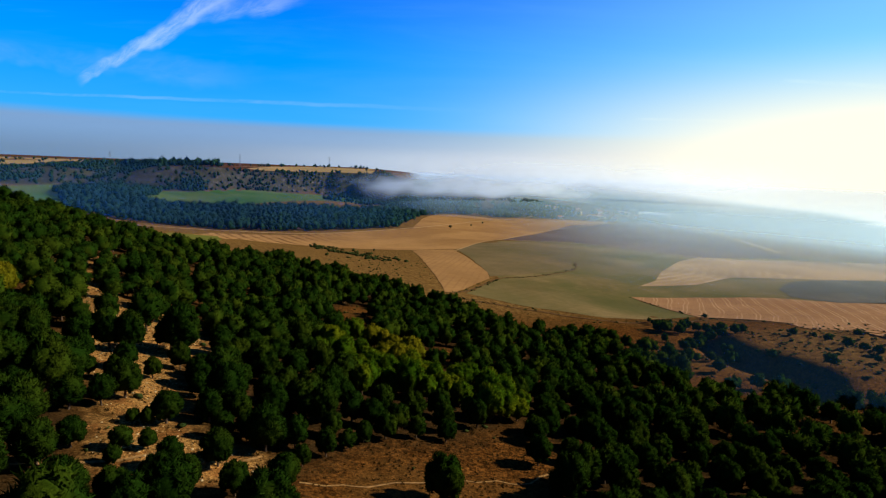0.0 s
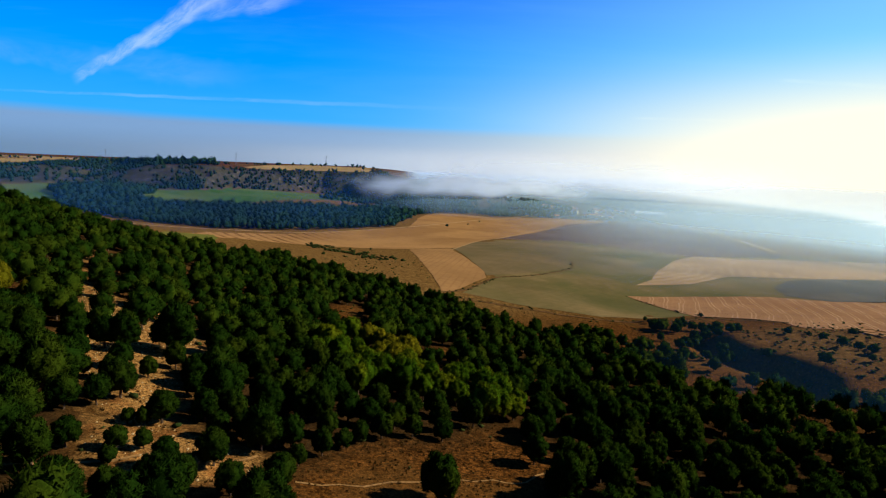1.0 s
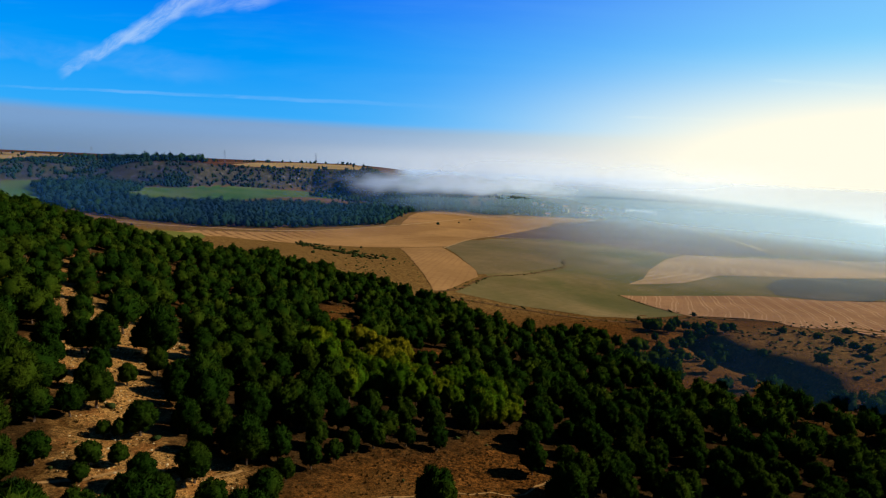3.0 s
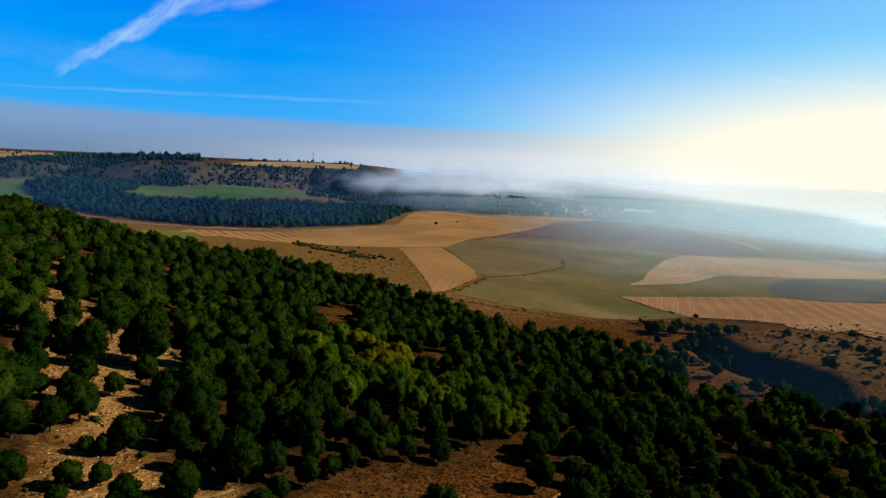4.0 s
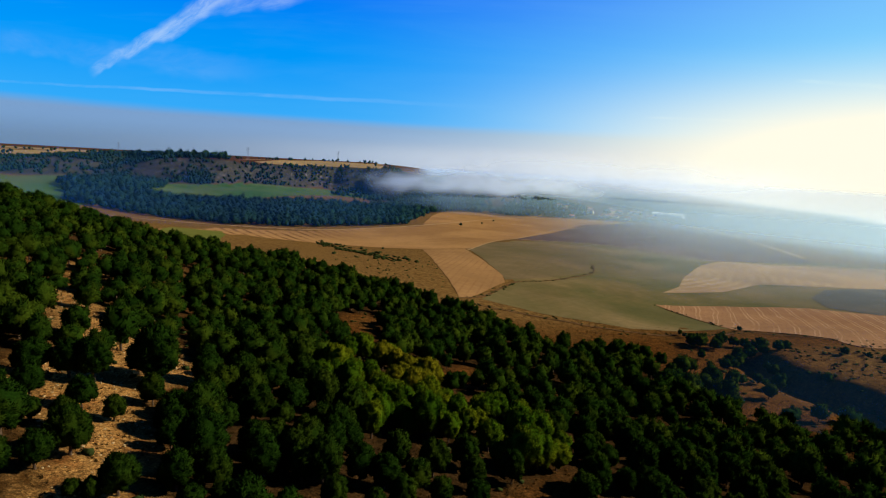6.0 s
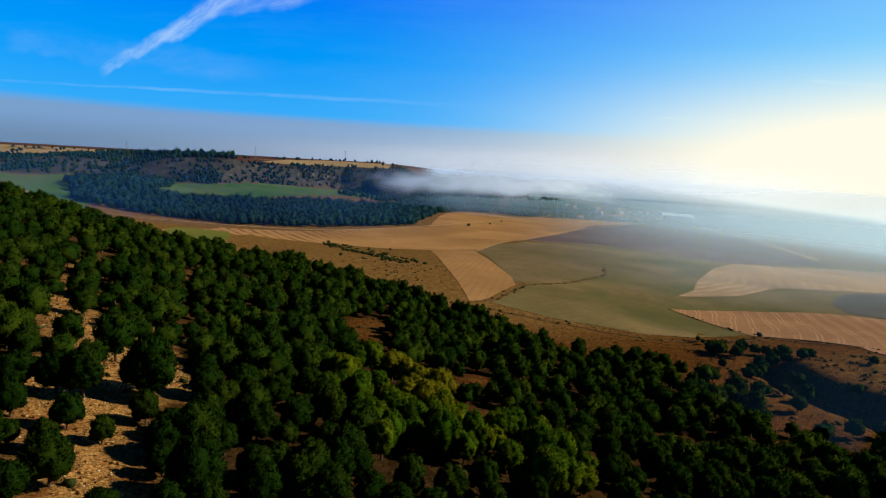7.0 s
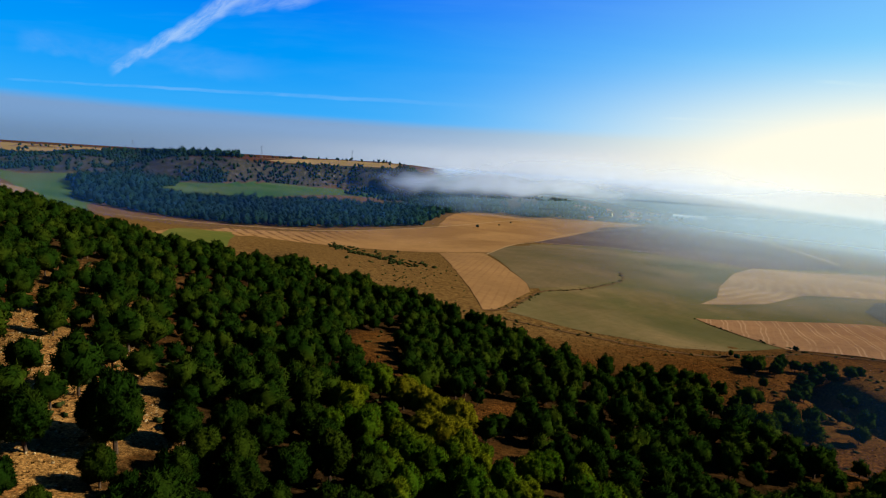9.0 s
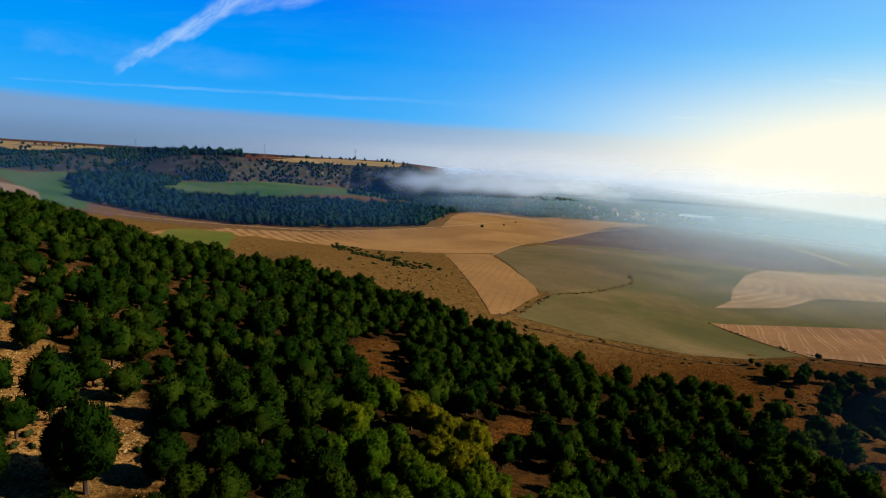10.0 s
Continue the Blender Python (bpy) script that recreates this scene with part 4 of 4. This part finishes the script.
vx, vy = scatter(rng, -125, 60, 280, 530, 5.0, lambda x, y: np.where(np.abs(y - np.interp(x, [-130, -90, -71, -53, -30], [518, 473, 444, 411, 380]) - 6 * np.sin(x * 0.3)) < 7, 0.6, 0) * (x < -30) + 0.55 * np.exp(-(((x + 32) / 30) ** 2 + ((y - 345) / 45) ** 2)))
ux, uy = np.concatenate([ux, vx]), np.concatenate([uy, vy])
keep = ~inside(ux, uy, STRIP_EDGE) & ~inside(ux, uy, OLIVE_EDGE) & ~((ux > 112) & (uy > 235))
ux, uy = ux[keep], uy[keep]
for line in BANK_LINES:
    for (x0, y0), (x1, y1) in zip(line, line[1:]):
        t = rng.uniform(0, 1, int(math.hypot(x1 - x0, y1 - y0) / 2.2))
        ux, uy = np.concatenate([ux, x0 + (x1 - x0) * t + rng.normal(0, 1.0, len(t))]), np.concatenate([uy, y0 + (y1 - y0) * t + rng.normal(0, 1.0, len(t))])
uw = rng.uniform(0.25, 0.8, len(ux)) * np.where((uy > 370) & (ux < -25), 2.4, np.where(uy > 230, 0.9, 1.0))
hx = rng.uniform(0, 1, 170)
hedge_x, hedge_y = np.interp(hx, [0, 0.35, 0.7, 1], [-122, -90, -60, -40]) + rng.normal(0, 2.6, 170), np.interp(hx, [0, 0.35, 0.7, 1], [492, 445, 404, 372]) + rng.normal(0, 4.0, 170)
ux, uy, uw = np.concatenate([ux, hedge_x]), np.concatenate([uy, hedge_y]), np.concatenate([uw, rng.uniform(0.5, 1.7, 170)])
rows = np.stack([ux, uy, uw, uw * rng.uniform(0.6, 1.0, len(ux)), rng.uniform(0, 6.28, len(ux))], 1)
forest("scrub", SCRUB, rows, [whole(s, 2, 26, 1, 0.40, 0.8, 0.4) for s in range(80, 86)], "low grey-green scrub on dry ground", "scrub")

# ---------------------------------------------------------------- mist
# thin see-through sheets whose tints imitate the colour of sunlit air
FOG = mist_material("valley_fog", (0.70, 0.78, 0.88), 0.013, 0.58, 1.28, 0.85, billow=True)
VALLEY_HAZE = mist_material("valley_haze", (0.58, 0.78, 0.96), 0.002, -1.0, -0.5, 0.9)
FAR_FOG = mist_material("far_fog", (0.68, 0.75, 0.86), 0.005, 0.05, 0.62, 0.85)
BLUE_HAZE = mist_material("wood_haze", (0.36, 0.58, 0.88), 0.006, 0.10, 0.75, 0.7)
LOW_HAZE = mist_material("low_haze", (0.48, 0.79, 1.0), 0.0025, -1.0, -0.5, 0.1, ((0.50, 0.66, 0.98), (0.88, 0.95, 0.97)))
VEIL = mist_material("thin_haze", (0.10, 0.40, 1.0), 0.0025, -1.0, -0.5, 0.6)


def mist_curtain(mat, from_az, to_az, reach, low, high, thickness, label, wavy=0.0, lean=25.0):
    """A bank of fog that stands across the valley in a wide bow: azimuths in degrees right of +y, heights in metres."""
    az, up = np.radians(np.arange(from_az, to_az + 0.01, 1.0)), np.linspace(0, 1, 13)
    a, u = np.meshgrid(az, up)
    a, u = a.ravel(), u.ravel()
    r = reach(np.degrees(a)) + wavy * ripple(np.degrees(a), 0 * u, 9, 21) - lean * u
    x, y, z = r * np.sin(a), 25 + r * np.cos(a), low + (high - low) * u
    i = np.arange(len(a)).reshape(len(up), len(az))
    quads = np.stack([i[:-1, :-1], i[:-1, 1:], i[1:, 1:], i[1:, :-1]], -1).reshape(-1, 4)
    ob = new("mist", smooth_mesh("mist", np.stack([x, y, z], 1), quads, mat, {"thickness": thickness(np.degrees(a), u)}, True))
    return tagged(ob, label, "mist", "", "stuff")


gx, gy, quads = sheet(spread([(-300, 700, 20), (700, 3300, 60)]), spread([(180, 700, 20), (700, 3300, 60)]))
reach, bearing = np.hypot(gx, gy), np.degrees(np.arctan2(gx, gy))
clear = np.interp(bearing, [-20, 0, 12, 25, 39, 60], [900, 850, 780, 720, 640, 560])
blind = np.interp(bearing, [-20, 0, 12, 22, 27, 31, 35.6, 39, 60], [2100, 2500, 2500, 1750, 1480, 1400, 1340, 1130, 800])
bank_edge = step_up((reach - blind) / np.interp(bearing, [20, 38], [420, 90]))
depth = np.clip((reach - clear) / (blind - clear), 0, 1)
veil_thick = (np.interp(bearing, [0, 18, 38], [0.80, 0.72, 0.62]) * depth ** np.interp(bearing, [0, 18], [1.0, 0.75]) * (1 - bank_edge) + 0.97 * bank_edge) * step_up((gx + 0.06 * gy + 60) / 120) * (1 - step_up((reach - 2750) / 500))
level_ground = step_up((reach - 650) / 450)
valley_floor = height(gx, gy)
haze_top = np.minimum(valley_floor * (1 - level_ground) + 9 * level_ground + 4 + 13 * step_up((reach - 300) / 500) + 6 * (np.maximum(reach - 600, 0) / 1000) ** 2 + 2 * ripple(gx, gy, 200, 11) * (1 - step_up((reach - 600) / 400)), 98.5)
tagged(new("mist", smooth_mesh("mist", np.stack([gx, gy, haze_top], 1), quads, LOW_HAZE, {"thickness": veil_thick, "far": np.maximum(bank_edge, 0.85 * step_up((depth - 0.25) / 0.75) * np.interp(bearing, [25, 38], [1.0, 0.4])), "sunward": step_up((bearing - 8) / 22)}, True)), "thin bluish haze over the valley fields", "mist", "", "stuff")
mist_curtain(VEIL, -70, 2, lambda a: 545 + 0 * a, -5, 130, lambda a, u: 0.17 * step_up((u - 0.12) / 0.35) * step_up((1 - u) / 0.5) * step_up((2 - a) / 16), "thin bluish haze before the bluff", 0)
ROLLING = "bank of white morning fog rolling over the valley"
mist_curtain(FOG, -17, 34, lambda a: 1020 + 4 * a, 4, 98, lambda a, u: 0.88 * step_up((u - 0.24) / 0.45) * step_up((1 - u) / 0.42) * step_up((a + 12.5 + 3 * u) / 9) * step_up((26 - a) / 22), ROLLING, 8, 70)
mist_curtain(FAR_FOG, -8, 40, lambda a: 1480 + 3 * a, 5, 150, lambda a, u: 0.74 * step_up((u - 0.15) / 0.38) * step_up((1 - u) / 0.52) * step_up((a + 8) / 12) * step_up((40 - a) / 24), ROLLING, 8, 60)
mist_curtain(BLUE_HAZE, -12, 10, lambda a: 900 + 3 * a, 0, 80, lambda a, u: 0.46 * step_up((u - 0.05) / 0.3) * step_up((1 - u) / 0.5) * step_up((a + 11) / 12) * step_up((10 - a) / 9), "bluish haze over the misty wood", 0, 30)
# blue-tinted sheet added to lift the dark shadows on the knoll
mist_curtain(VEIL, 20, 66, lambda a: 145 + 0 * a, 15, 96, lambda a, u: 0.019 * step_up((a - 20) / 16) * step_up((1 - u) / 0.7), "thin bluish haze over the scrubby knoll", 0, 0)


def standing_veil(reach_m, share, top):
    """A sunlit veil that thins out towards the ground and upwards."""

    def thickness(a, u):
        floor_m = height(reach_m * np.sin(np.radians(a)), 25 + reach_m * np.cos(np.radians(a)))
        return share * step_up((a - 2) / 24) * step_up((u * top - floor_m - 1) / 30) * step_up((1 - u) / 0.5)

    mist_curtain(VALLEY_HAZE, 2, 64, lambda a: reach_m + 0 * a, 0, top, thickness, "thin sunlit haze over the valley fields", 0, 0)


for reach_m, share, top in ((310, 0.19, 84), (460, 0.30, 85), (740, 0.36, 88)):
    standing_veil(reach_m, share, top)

# ---------------------------------------------------------------- far things


def box_arrays(x0, x1, y0, y1, z0, z1):
    v = np.array([(x, y, z) for z in (z0, z1) for x, y in ((x0, y0), (x1, y0), (x1, y1), (x0, y1))], float)
    f = np.array([(0, 3, 2, 1), (4, 5, 6, 7), (0, 1, 5, 4), (1, 2, 6, 5), (2, 3, 7, 6), (3, 0, 4, 7)])
    return v, f


def part(name, arrays, mat, parent, label=""):
    o = new(name, smooth_mesh(name, arrays[0], arrays[1], mat))
    o.parent = parent
    if label:
        tagged(o, label)
    return o


def gable_arrays(x0, x1, y0, y1, z0, rise, over):
    """A pitched roof with thickness, its ridge along x."""
    xs, ym, t = (x0 - over, x1 + over), (y0 + y1) / 2, 0.25
    prof = [(y0 - over, z0 - 0.05), (ym, z0 + rise), (y1 + over, z0 - 0.05), (y1 + over, z0 + t), (ym, z0 + rise + t), (y0 - over, z0 + t)]
    v = np.array([(x, y, z) for x in xs for y, z in prof], float)
    f = [(i, (i + 1) % 6, 6 + (i + 1) % 6) for i in range(6)] + [(i, 6 + (i + 1) % 6, 6 + i) for i in range(6)]
    f += [(0, 4, 1), (0, 5, 4), (1, 4, 3), (1, 3, 2), (6, 7, 10), (6, 10, 11), (7, 9, 10), (7, 8, 9)]
    return v, np.array(f)


SHEET = plain("white_sheet_metal", (0.88, 0.90, 0.92), 0.5, 0.0, 0.05, 0.3)
PLASTER = plain("pale_plaster", (0.62, 0.56, 0.46), 0.9, 0, 0.12, 0.6)
CLAY = plain("clay_tiles", (0.32, 0.15, 0.09), 0.9, 0, 0.25, 0.8)
DARK = plain("dark_opening", (0.03, 0.03, 0.035), 0.4, 0, 0.1, 1.0)
STEEL = plain("galvanised_steel", (0.30, 0.31, 0.33), 0.5, 0.8, 0.1, 1.0)


def hall(x, y, long, deep, high, turn, label, mat):
    base = tagged(new("warehouse"), label, "warehouse", "farm halls in the valley")
    base.matrix_basis = Matrix.Translation((x, y, ground_at(x, y) - 0.3)) @ Matrix.Rotation(radians(turn), 4, "Z")
    part("wall", box_arrays(-long / 2, long / 2, -deep / 2, deep / 2, 0, high), mat, base)
    part("roof", gable_arrays(-long / 2, long / 2, -deep / 2, deep / 2, high, deep * 0.16, 0.6), SHEET, base, "shiny white metal roof")
    for k in range(-2, 3):
        part("door", box_arrays(k * long / 5.5 - 2.2, k * long / 5.5 + 2.2, -deep / 2 - 0.08, -deep / 2 + 0.1, 0, high * 0.7), DARK, base)
    return base


hall(487, 1268, 66, 26, 6, -34, "long pale warehouse with a white metal roof", SHEET)
hall(640, 1330, 40, 18, 5, -20, "low farm hall with a white metal roof", SHEET)
hall(560, 1180, 22, 12, 4, -25, "small white farm shed among fields", SHEET)


def house(x, y, w, d, h, turn, wall):
    base = tagged(new("house"), "small village house with a clay-tiled roof", "house", "village houses in the mist")
    base.matrix_basis = Matrix.Translation((x, y, ground_at(x, y) - 0.3)) @ Matrix.Rotation(radians(turn), 4, "Z")
    part("wall", box_arrays(-w / 2, w / 2, -d / 2, d / 2, 0, h), wall, base)
    part("roof", gable_arrays(-w / 2, w / 2, -d / 2, d / 2, h, d * 0.22, 0.5), CLAY, base)
    part("door", box_arrays(-0.6, 0.6, -d / 2 - 0.06, -d / 2 + 0.1, 0, 2.2), DARK, base)
    for sx0 in (-w * 0.32, w * 0.32):
        part("window", box_arrays(sx0 - 0.6, sx0 + 0.6, -d / 2 - 0.06, -d / 2 + 0.1, h * 0.45, h * 0.45 + 1.3), DARK, base)
    return base


hr = random.Random(5)
for k in range(26):
    house(230 + hr.uniform(0, 190), 1090 + hr.uniform(0, 200), hr.uniform(9, 15), hr.uniform(8, 11), hr.uniform(3.5, 7), hr.uniform(-40, 40), PLASTER)


def pylon(x, y, tall):
    """A lattice power pylon: four tapering legs, braces, three cross-arms with insulators."""
    base = tagged(new("power_pylon"), "slender grey lattice power pylon on the plateau", "power pylon", "pylons on the plateau")
    base.matrix_basis = Matrix.Translation((x, y, ground_at(x, y)))
    for sx0 in (-1, 1):
        for sy0 in (-1, 1):
            part("leg", tube((sx0 * 2.4, sy0 * 2.4, -0.5), (sx0 * 0.4, sy0 * 0.4, tall), 0.16, 0.10, 4), STEEL, base)
    for k in range(7):
        z0, z1 = tall * k / 7, tall * (k + 1) / 7
        w0, w1 = 2.4 - 2.0 * k / 7, 2.4 - 2.0 * (k + 1) / 7
        part("brace", merged([tube((-w0, -w0, z0), (w1, -w1, z1), 0.07, 0.07, 4), tube((w0, w0, z0), (-w1, w1, z1), 0.07, 0.07, 4)]), STEEL, base)
    for z in (0.72, 0.84, 0.96):
        arm = part("cross_arm", tube((-4.5, 0, tall * z), (4.5, 0, tall * z), 0.14, 0.14, 4), STEEL, base)
        for e in (-4.3, 4.3):
            part("insulator", tube((e, 0, tall * z), (e, 0, tall * z - 1.6), 0.10, 0.10, 5), DARK, arm)
    return base


for x, y, tall in ((-900, 1480, 34), (-560, 1500, 34), (-300, 1420, 30)):
    pylon(x, y, tall)

# single trees in the fields
FIELD_TREES = tree_models("field_tree", (31, 32), HAZED_WOODS, 7, 120, 3, 0.2, 0.95, 1.1)
for k, (x, y, w) in enumerate([(9, 752, 2.2), (40, 800, 1.3), (128, 258, 1.2), (96, 240, 1.1), (60, 850, 1.4), (-60, 470, 1.1)]):
    plant("lone_tree", FIELD_TREES[k % 2], x, y, w, w, k * 1.3, "single round dark tree standing in open field", "tree", "single trees in the fields")

# loose limestone on the bare slope
stone_rng = np.random.default_rng(3)


def stone_arrays(seed):
    v, f = ICO[0]
    r = np.random.default_rng(seed)
    return v * (1 + r.normal(0, 0.22, (len(v), 1))) * np.array([1, 0.8, 0.55]), f


ox, oy = scatter(stone_rng, -100, 40, 45, 150, 0.9, lambda x, y: 0.30 * (inside(x, y, MARL[0]) | inside(x, y, MARL[1])))
ow = stone_rng.uniform(0.06, 0.26, len(ox)) ** 1.0
rows = np.stack([ox, oy, ow, ow, stone_rng.uniform(0, 6.28, len(ox))], 1)
forest("stones", STONE, rows, [stone_arrays(s) for s in range(6)], "loose pale limestone lying on bare marl", "stones")

# dry grass tussocks in the clearings
TUSSOCK = foliage("dry_grass", (0.022, 0.013, 0.005), (0.06, 0.033, 0.010), (0.14, 0.075, 0.022), 0.2)


def tussock_arrays(seed):
    r = np.random.default_rng(seed)
    o = unit(r, 7)
    o[:, 2] = np.abs(o[:, 2]) + 0.6
    return tufts(r, o * np.array([0.35, 0.35, 0.05]), o, 0.9, 2)


gx_, gy_ = scatter(stone_rng, -100, 130, 48, 260, 0.8, lambda x, y: 0.30 * (inside(x, y, MARL[0]) | inside(x, y, MARL[1])) + 0.6 * np.exp(-(((x - 5) / 24) ** 2 + ((y - 80) / 18) ** 2)) + 0.06 + 0.2 * np.exp(-(((x - 70) / 60) ** 2 + ((y - 215) / 40) ** 2)))
gw = stone_rng.uniform(0.14, 0.38, len(gx_))
rows = np.stack([gx_, gy_, gw, gw, stone_rng.uniform(0, 6.28, len(gx_))], 1)
forest("dry_grass", TUSSOCK, rows, [tussock_arrays(s) for s in range(6)], "tussocks of dry brown grass in the clearing", "grass")
